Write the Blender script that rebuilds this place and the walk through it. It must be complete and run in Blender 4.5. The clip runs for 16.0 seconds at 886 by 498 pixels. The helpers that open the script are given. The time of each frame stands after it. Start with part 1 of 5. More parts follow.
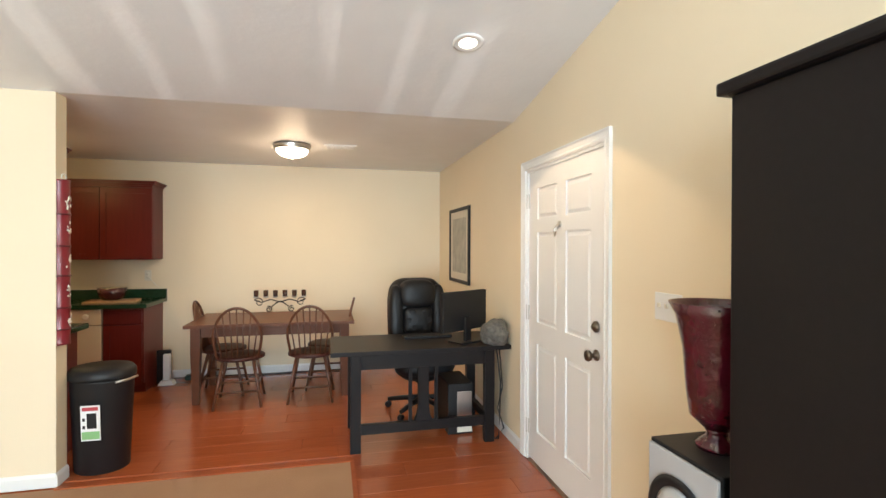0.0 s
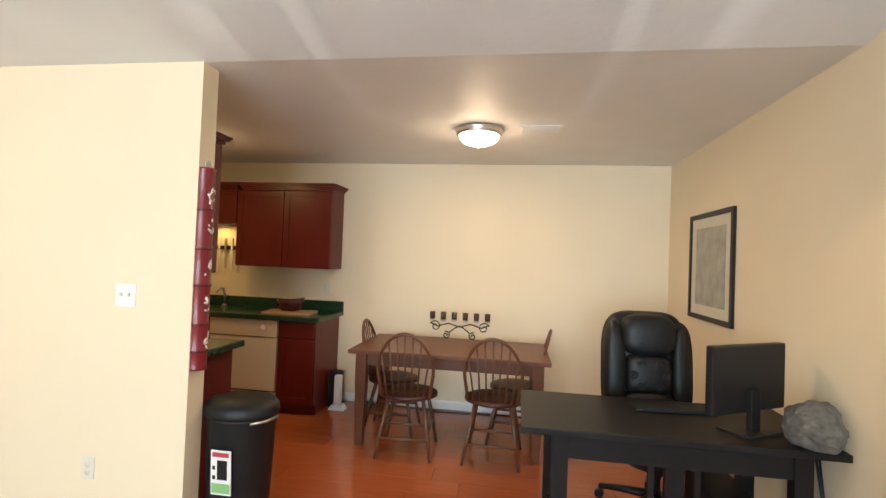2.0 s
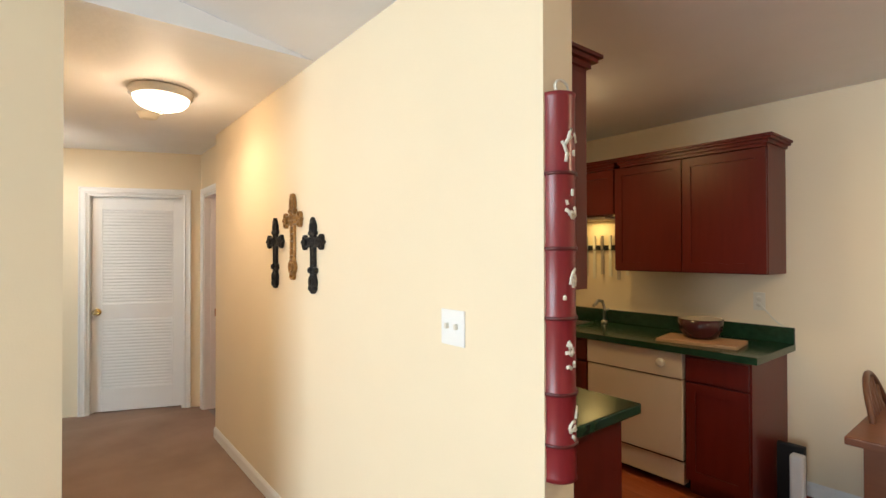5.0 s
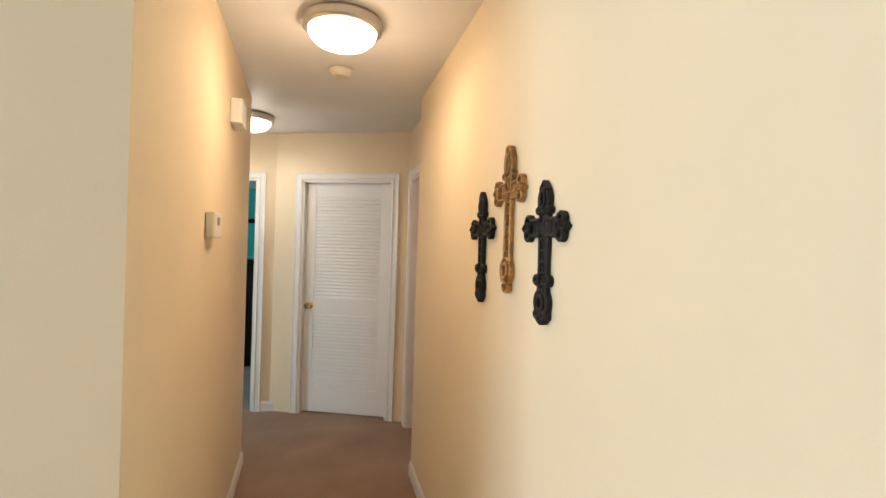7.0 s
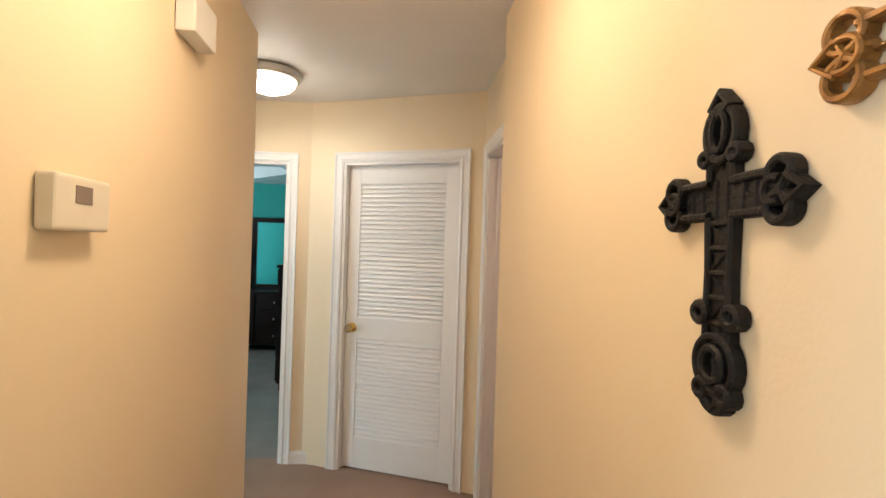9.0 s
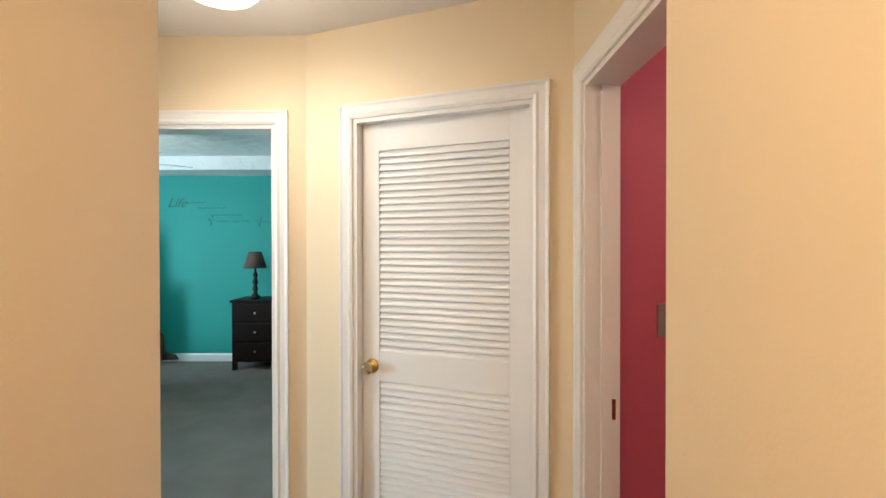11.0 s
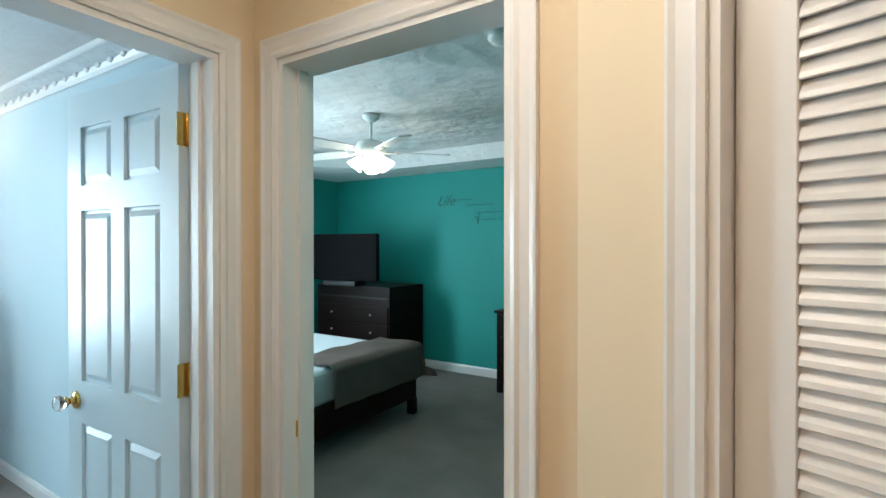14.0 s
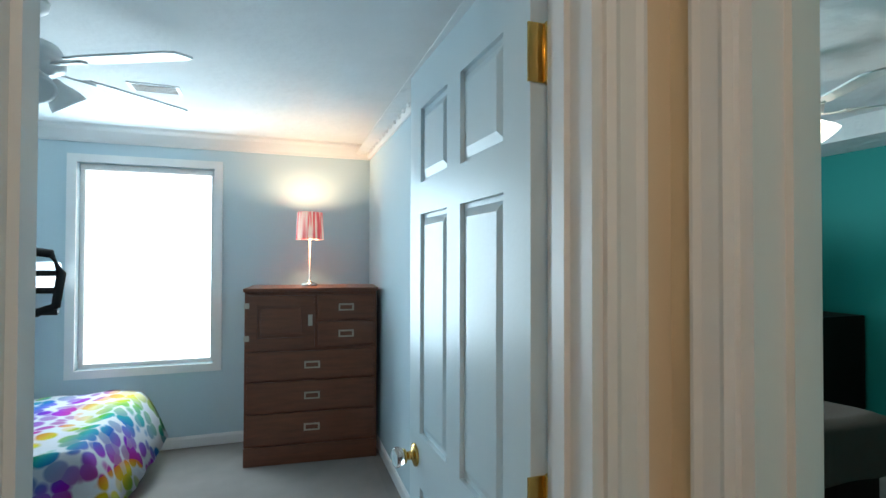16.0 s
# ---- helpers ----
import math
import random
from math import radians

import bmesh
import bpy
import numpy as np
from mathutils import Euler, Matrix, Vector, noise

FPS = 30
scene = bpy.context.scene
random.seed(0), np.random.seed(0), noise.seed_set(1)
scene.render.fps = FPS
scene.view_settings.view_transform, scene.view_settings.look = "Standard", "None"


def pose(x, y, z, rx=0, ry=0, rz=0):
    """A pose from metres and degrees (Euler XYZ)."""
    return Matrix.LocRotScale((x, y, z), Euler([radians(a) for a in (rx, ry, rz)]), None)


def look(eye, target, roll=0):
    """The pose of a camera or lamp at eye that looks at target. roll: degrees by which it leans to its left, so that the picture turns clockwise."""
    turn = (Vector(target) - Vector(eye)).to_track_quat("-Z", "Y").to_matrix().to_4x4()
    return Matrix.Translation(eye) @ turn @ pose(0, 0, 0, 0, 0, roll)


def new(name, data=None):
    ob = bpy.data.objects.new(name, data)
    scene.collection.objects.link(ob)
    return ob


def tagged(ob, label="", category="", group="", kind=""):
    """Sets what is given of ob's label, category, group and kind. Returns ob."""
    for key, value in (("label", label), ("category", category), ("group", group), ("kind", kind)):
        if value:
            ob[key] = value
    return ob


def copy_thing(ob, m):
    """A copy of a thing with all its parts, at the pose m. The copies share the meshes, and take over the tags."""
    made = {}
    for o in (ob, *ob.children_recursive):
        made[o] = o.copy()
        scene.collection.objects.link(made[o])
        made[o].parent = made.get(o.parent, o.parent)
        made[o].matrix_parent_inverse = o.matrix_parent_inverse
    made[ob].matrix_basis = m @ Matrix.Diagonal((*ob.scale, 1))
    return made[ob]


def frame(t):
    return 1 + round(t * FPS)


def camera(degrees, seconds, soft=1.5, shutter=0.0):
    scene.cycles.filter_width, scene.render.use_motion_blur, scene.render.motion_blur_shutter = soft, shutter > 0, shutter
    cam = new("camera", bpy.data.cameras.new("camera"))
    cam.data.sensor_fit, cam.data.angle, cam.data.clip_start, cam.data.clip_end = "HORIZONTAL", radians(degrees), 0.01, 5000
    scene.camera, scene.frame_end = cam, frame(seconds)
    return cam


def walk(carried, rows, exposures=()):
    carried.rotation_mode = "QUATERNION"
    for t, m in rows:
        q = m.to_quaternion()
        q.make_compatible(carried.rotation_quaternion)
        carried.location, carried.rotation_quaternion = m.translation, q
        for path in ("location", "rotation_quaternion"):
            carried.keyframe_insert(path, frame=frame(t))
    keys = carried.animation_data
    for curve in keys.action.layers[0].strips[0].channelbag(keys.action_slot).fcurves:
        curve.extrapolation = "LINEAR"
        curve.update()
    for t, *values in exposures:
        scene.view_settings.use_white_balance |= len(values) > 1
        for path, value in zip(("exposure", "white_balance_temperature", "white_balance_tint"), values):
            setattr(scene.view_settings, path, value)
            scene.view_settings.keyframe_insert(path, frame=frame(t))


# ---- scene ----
cam = camera(85.0, 16.0)
# seconds, x, y, z, yaw, pitch, roll
ROWS = [
    (0.0, -0.059, -0.069, 1.493, -13.08, -0.30, -0.16),
    (0.5, -0.039, 0.254, 1.489, -7.92, 0.32, -0.93),
    (1.0, -0.055, 0.572, 1.491, -2.93, 0.87, -1.68),
    (1.5, -0.062, 0.880, 1.487, 2.71, 1.01, -2.09),
    (2.0, -0.104, 1.163, 1.481, 8.74, 1.26, -2.22),
    (2.5, -0.162, 1.418, 1.481, 15.09, 1.31, -1.97),
    (3.0, -0.205, 1.632, 1.479, 22.22, 1.29, -1.15),
    (3.5, -0.293, 1.822, 1.470, 29.74, 1.03, -0.67),
    (4.0, -0.459, 2.027, 1.476, 36.91, 0.79, -0.33),
    (4.5, -0.658, 2.211, 1.479, 43.85, 0.63, 0.07),
    (5.0, -0.878, 2.369, 1.476, 51.30, 0.52, 0.12),
    (7.5, -2.260, 2.893, 1.469, 80.37, -0.00, -1.92),
    (8.0, -2.526, 2.948, 1.470, 82.70, 0.19, -1.91),
    (8.5, -2.827, 2.954, 1.470, 83.83, 0.27, -2.02),
    (9.0, -3.124, 2.969, 1.471, 84.80, 0.12, -1.79),
    (11.5, -4.475, 2.989, 1.474, 92.30, -0.33, 0.03),
    (12.0, -4.697, 2.967, 1.473, 95.42, -0.02, -0.30),
    (12.5, -4.894, 2.950, 1.474, 99.92, 0.39, -0.34),
    (13.0, -5.083, 2.858, 1.478, 105.93, 0.34, -0.42),
    (13.5, -5.311, 2.748, 1.465, 113.51, -0.02, -0.16),
    (14.0, -5.505, 2.646, 1.472, 122.26, -0.28, 0.02),
    (14.5, -5.655, 2.496, 1.474, 131.96, -0.36, 0.06),
    (15.0, -5.787, 2.264, 1.463, 142.01, -0.24, -0.19),
    (15.5, -5.882, 2.063, 1.472, 152.00, 0.36, -0.13),
    (16.0, -5.916, 1.922, 1.483, 161.67, 0.88, -0.15),
]
EXPOSURES = [(0.0, 0.12), (1.5, 0.15), (3.0, 0.0), (5.0, 0.02), (7.5, -0.25), (9.0, 0.0), (11.5, 0.3), (12.5, 0.18), (14.5, -0.25), (15.0, -0.3), (16.0, -0.8)]
walk(cam, [(t, pose(x, y, z, 90 + pitch, roll, yaw)) for t, x, y, z, yaw, pitch, roll in ROWS], EXPOSURES)

# ---- light ----
world = bpy.data.worlds.new("world")
scene.world = world
world.use_nodes = True
wn = world.node_tree
sky = wn.nodes.new("ShaderNodeTexSky")
sky.sky_type, sky.sun_disc = "NISHITA", False
sky.sun_elevation, sky.sun_rotation = radians(40), radians(200)
wn.links.new(sky.outputs[0], wn.nodes["Background"].inputs[0])
wn.nodes["Background"].inputs[1].default_value = 0.12


def area_lamp(name, m, w, h, watts, colour):
    d = bpy.data.lights.new(name, "AREA")
    d.shape, d.size, d.size_y, d.energy, d.color = "RECTANGLE", w, h, watts, colour
    ob = new(name, d)
    ob.matrix_world = m
    return ob


def bulb(name, x, y, z, watts, colour, radius=0.08):
    d = bpy.data.lights.new(name, "POINT")
    d.energy, d.color, d.shadow_soft_size, d.specular_factor = watts, colour, radius, 0.15
    ob = new(name, d)
    ob.location = (x, y, z)
    return ob


def disc_lamp(name, x, y, z, watts, colour):
    d = bpy.data.lights.new(name, "AREA")
    d.shape, d.size, d.energy, d.color, d.specular_factor = "DISK", 0.22, watts, colour, 0.15
    new(name, d).location = (x, y, z)


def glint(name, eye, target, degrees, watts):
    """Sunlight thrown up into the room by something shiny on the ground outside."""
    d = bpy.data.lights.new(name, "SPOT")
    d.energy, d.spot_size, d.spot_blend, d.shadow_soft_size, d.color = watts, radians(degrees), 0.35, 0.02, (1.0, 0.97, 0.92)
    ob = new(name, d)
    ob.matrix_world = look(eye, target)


WARM, SOFT_WHITE, DAY = (1.0, 0.73, 0.46), (1.0, 0.89, 0.78), (0.70, 0.87, 1.0)
# daylight in the window openings
for wx in (-2.2, -0.9, 0.4):
    area_lamp("window_light", pose(wx, -3.95, 1.55, 90, 0, 0), 1.0, 2.0, 135, DAY)
blue_window = area_lamp("window_light_blue_room", pose(-4.94, -2.24, 1.42, 90, 0, 0), 0.9, 1.5, 84, (0.60, 0.85, 1.0))
blue_window.data.specular_factor = 0.22
teal_window = area_lamp("window_light_teal_room", pose(-7.5, -2.07, 1.45, 90, 0, 0), 0.9, 1.4, 100, DAY)
teal_window.data.specular_factor = 0.15
disc_lamp("dining_lamp", -0.41, 4.65, 2.305, 13, WARM)
bulb("dining_bulb", -0.41, 4.65, 2.24, 7, WARM, 0.12)
disc_lamp("hall_lamp", -4.12, 2.85, 2.305, 6.5, (1.0, 0.74, 0.50))
bulb("hall_bulb", -4.12, 2.85, 2.24, 6.8, (1.0, 0.72, 0.47), 0.12)
disc_lamp("end_hall_lamp", -5.90, 2.22, 2.305, 4.8, SOFT_WHITE)
bulb("end_hall_bulb", -5.90, 2.22, 2.24, 3.2, SOFT_WHITE, 0.12)
# the kitchen disc and bulb are an assumed source, added for warm fill
disc_lamp("kitchen_fill_disc", -2.75, 4.7, 2.305, 6, (1.0, 0.66, 0.22))
disc_lamp("sink_lamp", -3.22, 5.80, 1.738, 1.2, (1.0, 0.70, 0.25))
bulb("kitchen_fill_bulb", -2.75, 4.7, 2.24, 2, (1.0, 0.66, 0.22), 0.12)
bulb("teal_room_bulb", -8.45, 0.10, 1.98, 7, (1.0, 0.85, 0.62), 0.1)
bulb("blue_room_bulb", -6.115, -1.98, 1.77, 36, (1.0, 0.70, 0.42), 0.04)
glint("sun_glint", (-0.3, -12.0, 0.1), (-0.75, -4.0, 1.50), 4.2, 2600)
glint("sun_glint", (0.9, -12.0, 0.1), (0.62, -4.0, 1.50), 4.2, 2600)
# unseen fill added to brighten the raspberry walls, no fixture belongs to it
bulb("bathroom_fill", -5.2, 4.5, 2.1, 12, (1.0, 0.85, 0.7), 0.1)
spot = bpy.data.lights.new("recessed_spot", "SPOT")
spot.energy, spot.spot_size, spot.color = 25, radians(110), WARM
spot_ob = new("recessed_spot", spot)
spot_ob.matrix_world = pose(0.666, 2.466, 2.55)


# ---- materials ----
def material(name, colour, rough=0.6, metal=0.0, vary=0.12, scale=6.0, bump=0.0, bump_scale=60.0, coat=0.0, dark=None, stretch=(1, 1, 1), spec=0.5, relief=0.004):
    m = bpy.data.materials.new(name)
    m.use_nodes = True
    nt = m.node_tree
    b = nt.nodes["Principled BSDF"]
    b.inputs["Roughness"].default_value, b.inputs["Metallic"].default_value = rough, metal
    b.inputs["Coat Weight"].default_value = coat
    b.inputs["Coat Roughness"].default_value = 0.12
    b.inputs["Specular IOR Level"].default_value = spec
    tc = nt.nodes.new("ShaderNodeTexCoord")
    mp = nt.nodes.new("ShaderNodeMapping")
    mp.inputs["Scale"].default_value = stretch
    nt.links.new(tc.outputs["Object"], mp.inputs[0])
    n1 = nt.nodes.new("ShaderNodeTexNoise")
    n1.inputs["Scale"].default_value, n1.inputs["Detail"].default_value = scale, 6
    nt.links.new(mp.outputs[0], n1.inputs[0])
    mix = nt.nodes.new("ShaderNodeMix")
    mix.data_type = "RGBA"
    lo = dark or tuple(c * (1 - vary) for c in colour)
    hi = tuple(min(1, c * (1 + vary * 0.6)) for c in colour) if not dark else colour
    mix.inputs[6].default_value, mix.inputs[7].default_value = (*lo, 1), (*hi, 1)
    nt.links.new(n1.outputs[0], mix.inputs[0])
    inf = nt.nodes.new("ShaderNodeObjectInfo")
    hsv = nt.nodes.new("ShaderNodeHueSaturation")
    mr = nt.nodes.new("ShaderNodeMapRange")
    mr.inputs[3].default_value, mr.inputs[4].default_value = 1 - vary * 0.35, 1 + vary * 0.35
    nt.links.new(inf.outputs["Random"], mr.inputs[0])
    nt.links.new(mr.outputs[0], hsv.inputs["Value"])
    nt.links.new(mix.outputs[2], hsv.inputs["Color"])
    nt.links.new(hsv.outputs[0], b.inputs["Base Color"])
    if bump:
        n2 = nt.nodes.new("ShaderNodeTexNoise")
        n2.inputs["Scale"].default_value, n2.inputs["Detail"].default_value = bump_scale, 4
        nt.links.new(mp.outputs[0], n2.inputs[0])
        bp = nt.nodes.new("ShaderNodeBump")
        bp.inputs["Strength"].default_value, bp.inputs["Distance"].default_value = bump, relief
        nt.links.new(n2.outputs[0], bp.inputs["Height"])
        nt.links.new(bp.outputs[0], b.inputs["Normal"])
    return m


def glowing(name, colour, strength):
    m = material(name, colour, 0.4, vary=0.02)
    b = m.node_tree.nodes["Principled BSDF"]
    b.inputs["Emission Color"].default_value, b.inputs["Emission Strength"].default_value = (*colour, 1), strength
    return m


CREAM = material("cream_wall_paint", (0.80, 0.68, 0.495), 0.75, vary=0.06, scale=1.6, bump=0.10, bump_scale=140)
TEAL = material("teal_wall_paint", (0.010, 0.30, 0.27), 0.65, vary=0.08, scale=2, bump=0.25, bump_scale=140)
PALE_BLUE = material("pale_blue_wall_paint", (0.52, 0.65, 0.70), 0.6, vary=0.05, scale=2, bump=0.25, bump_scale=140)
PINK = material("raspberry_wall_paint", (0.48, 0.09, 0.145), 0.6, vary=0.06, scale=2, bump=0.25, bump_scale=140)
CEIL = material("ceiling_paint", (0.80, 0.80, 0.81), 0.5, vary=0.07, scale=3, bump=0.4, bump_scale=24)
CEIL_FLAT = material("flat_ceiling_paint", (0.72, 0.73, 0.73), 0.8, vary=0.10, scale=4, bump=0.9, bump_scale=22)
CEIL_STOMPED = material("stomped_ceiling_paint", (0.74, 0.75, 0.75), 0.8, vary=0.10, scale=4, bump=1.0, bump_scale=6.5, relief=0.03)
WHITE = material("white_gloss_trim", (0.80, 0.80, 0.79), 0.32, vary=0.03, scale=5, bump=0.015, bump_scale=30)
# white door paint; the blue room's cool daylight is mixed into the colour
DOOR_BLUE = material("satin_white_daylit_door_paint", (0.66, 0.77, 0.81), 0.33, vary=0.03, scale=5, bump=0.10, bump_scale=90)
LAMINATE = material("cherry_laminate", (0.46, 0.115, 0.036), 0.22, vary=0.2, scale=7, dark=(0.27, 0.058, 0.019), stretch=(0.5, 7, 7), bump=0.05, bump_scale=30, coat=0.3)
CARPET = material("beige_carpet", (0.40, 0.24, 0.145), 0.95, vary=0.22, scale=3, bump=1.0, bump_scale=260, dark=(0.30, 0.17, 0.10), spec=0.1)
CARPET_GREY = material("grey_brown_carpet", (0.30, 0.265, 0.245), 0.95, vary=0.2, scale=3, bump=1.0, bump_scale=260, dark=(0.17, 0.15, 0.138), spec=0.1)
CARPET_HALL = material("worn_brown_grey_carpet", (0.42, 0.30, 0.235), 0.95, vary=0.22, scale=2.2, bump=1.0, bump_scale=260, dark=(0.20, 0.135, 0.10), spec=0.1)
CHERRY = material("dark_cherry_cabinet", (0.14, 0.015, 0.009), 0.36, vary=0.2, scale=5, dark=(0.085, 0.008, 0.005), stretch=(6, 6, 0.7), spec=0.35)
COUNTER = material("green_marbled_laminate", (0.022, 0.065, 0.034), 0.18, vary=0.3, scale=26, dark=(0.006, 0.022, 0.012))
WALNUT = material("brown_stained_wood", (0.165, 0.058, 0.026), 0.38, spec=0.25, vary=0.2, scale=5, dark=(0.095, 0.034, 0.016), stretch=(1, 8, 8))
CHAIRWOOD = material("chair_wood", (0.16, 0.06, 0.028), 0.35, vary=0.2, scale=8, dark=(0.08, 0.028, 0.014))
SEATWOOD = material("dark_red_seat", (0.055, 0.014, 0.010), 0.4, vary=0.2, scale=6)
ESPRESSO = material("espresso_wood", (0.011, 0.009, 0.009), 0.42, spec=0.2, vary=0.2, scale=8, stretch=(1, 6, 6))
ESPRESSO_BED = material("espresso_bedroom_wood", (0.014, 0.007, 0.006), 0.42, spec=0.12, vary=0.2, scale=8, stretch=(6, 1, 6))
BLACK = material("black_plastic", (0.010, 0.010, 0.011), 0.48, vary=0.1, scale=10, spec=0.35)
LEATHER = material("black_leather", (0.009, 0.009, 0.010), 0.46, spec=0.35, vary=0.2, scale=10, bump=0.4, bump_scale=90)
SCREEN = material("dark_screen", (0.006, 0.006, 0.007), 0.6, vary=0.05, spec=0.05)
STEEL = material("brushed_steel", (0.55, 0.53, 0.50), 0.3, metal=1.0, vary=0.1, scale=30)
BRONZE = material("dark_bronze_metal", (0.16, 0.13, 0.10), 0.35, metal=1.0, vary=0.15, scale=12)
GLASS = material("clear_knob_glass", (0.95, 0.97, 0.96), 0.03, vary=0.0)
GLASS.node_tree.nodes["Principled BSDF"].inputs["Transmission Weight"].default_value = 0.9
BRASS = material("brass", (0.75, 0.50, 0.15), 0.2, metal=1.0, vary=0.08, scale=20)
IVORY = material("ivory_plastic", (0.72, 0.68, 0.58), 0.4, vary=0.03)
GREYPLATE = material("grey_plate", (0.24, 0.19, 0.16), 0.45, vary=0.05)
GLINT_SLAT = material("cream_glint_slat", (0.7, 0.66, 0.58), 0.8, vary=0.05)
BONE = material("almond_enamel", (0.62, 0.53, 0.40), 0.25, vary=0.04)
GLOBE = glowing("lit_frosted_glass", (1.0, 0.86, 0.66), 5.0)
SHADE_LIT = glowing("lit_fan_shade", (1.0, 0.93, 0.82), 5.0)
OUTSIDE = glowing("overexposed_daylight", (0.95, 0.98, 1.0), 4.0)


# ---- mesh helpers ----
def bx(bm, x0, x1, y0, y1, z0, z1):
    v = [bm.verts.new((x, y, z)) for x in (x0, x1) for y in (y0, y1) for z in (z0, z1)]
    for f in ((0, 1, 3, 2), (4, 6, 7, 5), (0, 4, 5, 1), (2, 3, 7, 6), (0, 2, 6, 4), (1, 5, 7, 3)):
        bm.faces.new([v[i] for i in f])
    return bm


def box(x0, x1, y0, y1, z0, z1, bev=0.0, seg=2):
    bm = bx(bmesh.new(), x0, x1, y0, y1, z0, z1)
    if bev:
        bmesh.ops.bevel(bm, geom=bm.edges[:], offset=bev, segments=seg, affect="EDGES", profile=0.6)
    return bm


def lathe(profile, seg=28, bm=None, at=(0, 0, 0)):
    bm = bm or bmesh.new()
    rings = []
    for r, z in profile:
        rings.append([bm.verts.new((at[0] + r * math.cos(2 * math.pi * i / seg), at[1] + r * math.sin(2 * math.pi * i / seg), at[2] + z)) for i in range(seg)])
    for a, b in zip(rings, rings[1:]):
        for i in range(seg):
            bm.faces.new((a[i], a[(i + 1) % seg], b[(i + 1) % seg], b[i])).smooth = True
    bm.faces.new(rings[0][::-1])
    bm.faces.new(rings[-1])
    return bm


def tube(pts, r, seg=8, bm=None, r_end=None):
    bm = bm or bmesh.new()
    pts = [Vector(p) for p in pts]
    rings = []
    for i, p in enumerate(pts):
        d = (pts[min(i + 1, len(pts) - 1)] - pts[max(i - 1, 0)]).normalized()
        u = d.cross(Vector((0, 0, 1)) if abs(d.z) < 0.9 else Vector((1, 0, 0))).normalized()
        w = d.cross(u)
        rr = r if r_end is None else r + (r_end - r) * i / (len(pts) - 1)
        rings.append([bm.verts.new(p + rr * (math.cos(2 * math.pi * k / seg) * u + math.sin(2 * math.pi * k / seg) * w)) for k in range(seg)])
    for a, b in zip(rings, rings[1:]):
        for k in range(seg):
            bm.faces.new((a[k], a[(k + 1) % seg], b[(k + 1) % seg], b[k])).smooth = True
    bm.faces.new(rings[0])
    bm.faces.new(rings[-1][::-1])
    return bm


def prism(outline, axis, lo, hi, bm=None):
    """Extrude a closed outline of 2D points along an axis."""
    bm = bm or bmesh.new()
    put = {"x": lambda a, b, c: (c, a, b), "y": lambda a, b, c: (a, c, b), "z": lambda a, b, c: (a, b, c)}[axis]
    A = [bm.verts.new(put(a, b, lo)) for a, b in outline]
    B = [bm.verts.new(put(a, b, hi)) for a, b in outline]
    n = len(A)
    for i in range(n):
        bm.faces.new((A[i], A[(i + 1) % n], B[(i + 1) % n], B[i]))
    bm.faces.new(A[::-1])
    bm.faces.new(B)
    bmesh.ops.recalc_face_normals(bm, faces=bm.faces[:])
    return bm


def mesh_of(name, bm, mat):
    bmesh.ops.recalc_face_normals(bm, faces=bm.faces[:])
    me = bpy.data.meshes.new(name)
    bm.to_mesh(me)
    bm.free()
    me.materials.append(mat)
    return me


def part(name, bm, mat, parent, label="", m=None):
    ob = new(name, mesh_of(name, bm, mat))
    ob.parent = parent
    if m is not None:
        ob.matrix_basis = m
    return tagged(ob, label)


def thing(name, label, category, m=None, group=""):
    ob = new(name)
    ob.empty_display_size = 0.1
    if m is not None:
        ob.matrix_basis = m
    return tagged(ob, label, category, group)


def setting(name, bm, mat, label):
    return tagged(new(name, mesh_of(name, bm, mat)), label, "", "", "structure")


def wall(name, axis, at, thick, a, b, z1, mat, label, openings=(), z0=0.0):
    """A wall along an axis from a to b: its face at `at`, its body to at + thick; openings (from, to, bottom, top)."""
    bm = bmesh.new()
    lo, hi = sorted((at, at + thick))

    def piece(p, q, s, t):
        if q - p > 1e-4 and t - s > 1e-4:
            bx(bm, p, q, lo, hi, s, t) if axis == "x" else bx(bm, lo, hi, p, q, s, t)
    spot_at = a
    for p, q, s, t in sorted(openings):
        piece(spot_at, p, z0, z1)
        piece(p, q, z0, s)
        piece(p, q, t, z1)
        spot_at = q
    piece(spot_at, b, z0, z1)
    return setting(name, bm, mat, label)


# ---- structure: living room, dining room, kitchen ----
H = 2.44
EAST, BACK, CROSS = 1.295, 5.95, 3.38
SLOPE = 0.177


def vault(y):
    return H + SLOPE * (3.39 - y)


floor_base = setting("floor", box(-11, 2, -4.5, 7, -0.12, -0.012), CARPET, "bare subfloor under the rooms")
setting("floor_carpet_living", box(-3.3, 0.09, -4, 3.34, -0.03, 0), CARPET, "beige cut-pile carpet in the living room")
setting("floor_carpet_behind", box(0.09, 1.3, -4, 1.9, -0.03, 0), CARPET, "beige cut-pile carpet beside the entry")
setting("floor_carpet_hall", box(-6.0, -3.3, 1.2, 3.5, -0.03, 0), CARPET_HALL, "beige cut-pile carpet in the hall")
setting("floor_carpet_hall_end", box(-6.55, -6.0, 1.2, 3.5, -0.03, 0), CARPET_HALL, "grey carpet at the end of the hall")
setting("floor_carpet_teal", box(-10.4, -6.55, -2.2, 2.3, -0.03, 0), CARPET_GREY, "grey-brown carpet in the teal bedroom")
setting("floor_carpet_blue", box(-6.65, -3.4, -2.3, 1.2, -0.03, -0.001), CARPET_GREY, "grey carpet in the blue bedroom")
setting("floor_bathroom", box(-6.0, -4.4, 3.5, 5.2, -0.03, -0.001), CARPET_GREY, "grey floor of the bathroom")

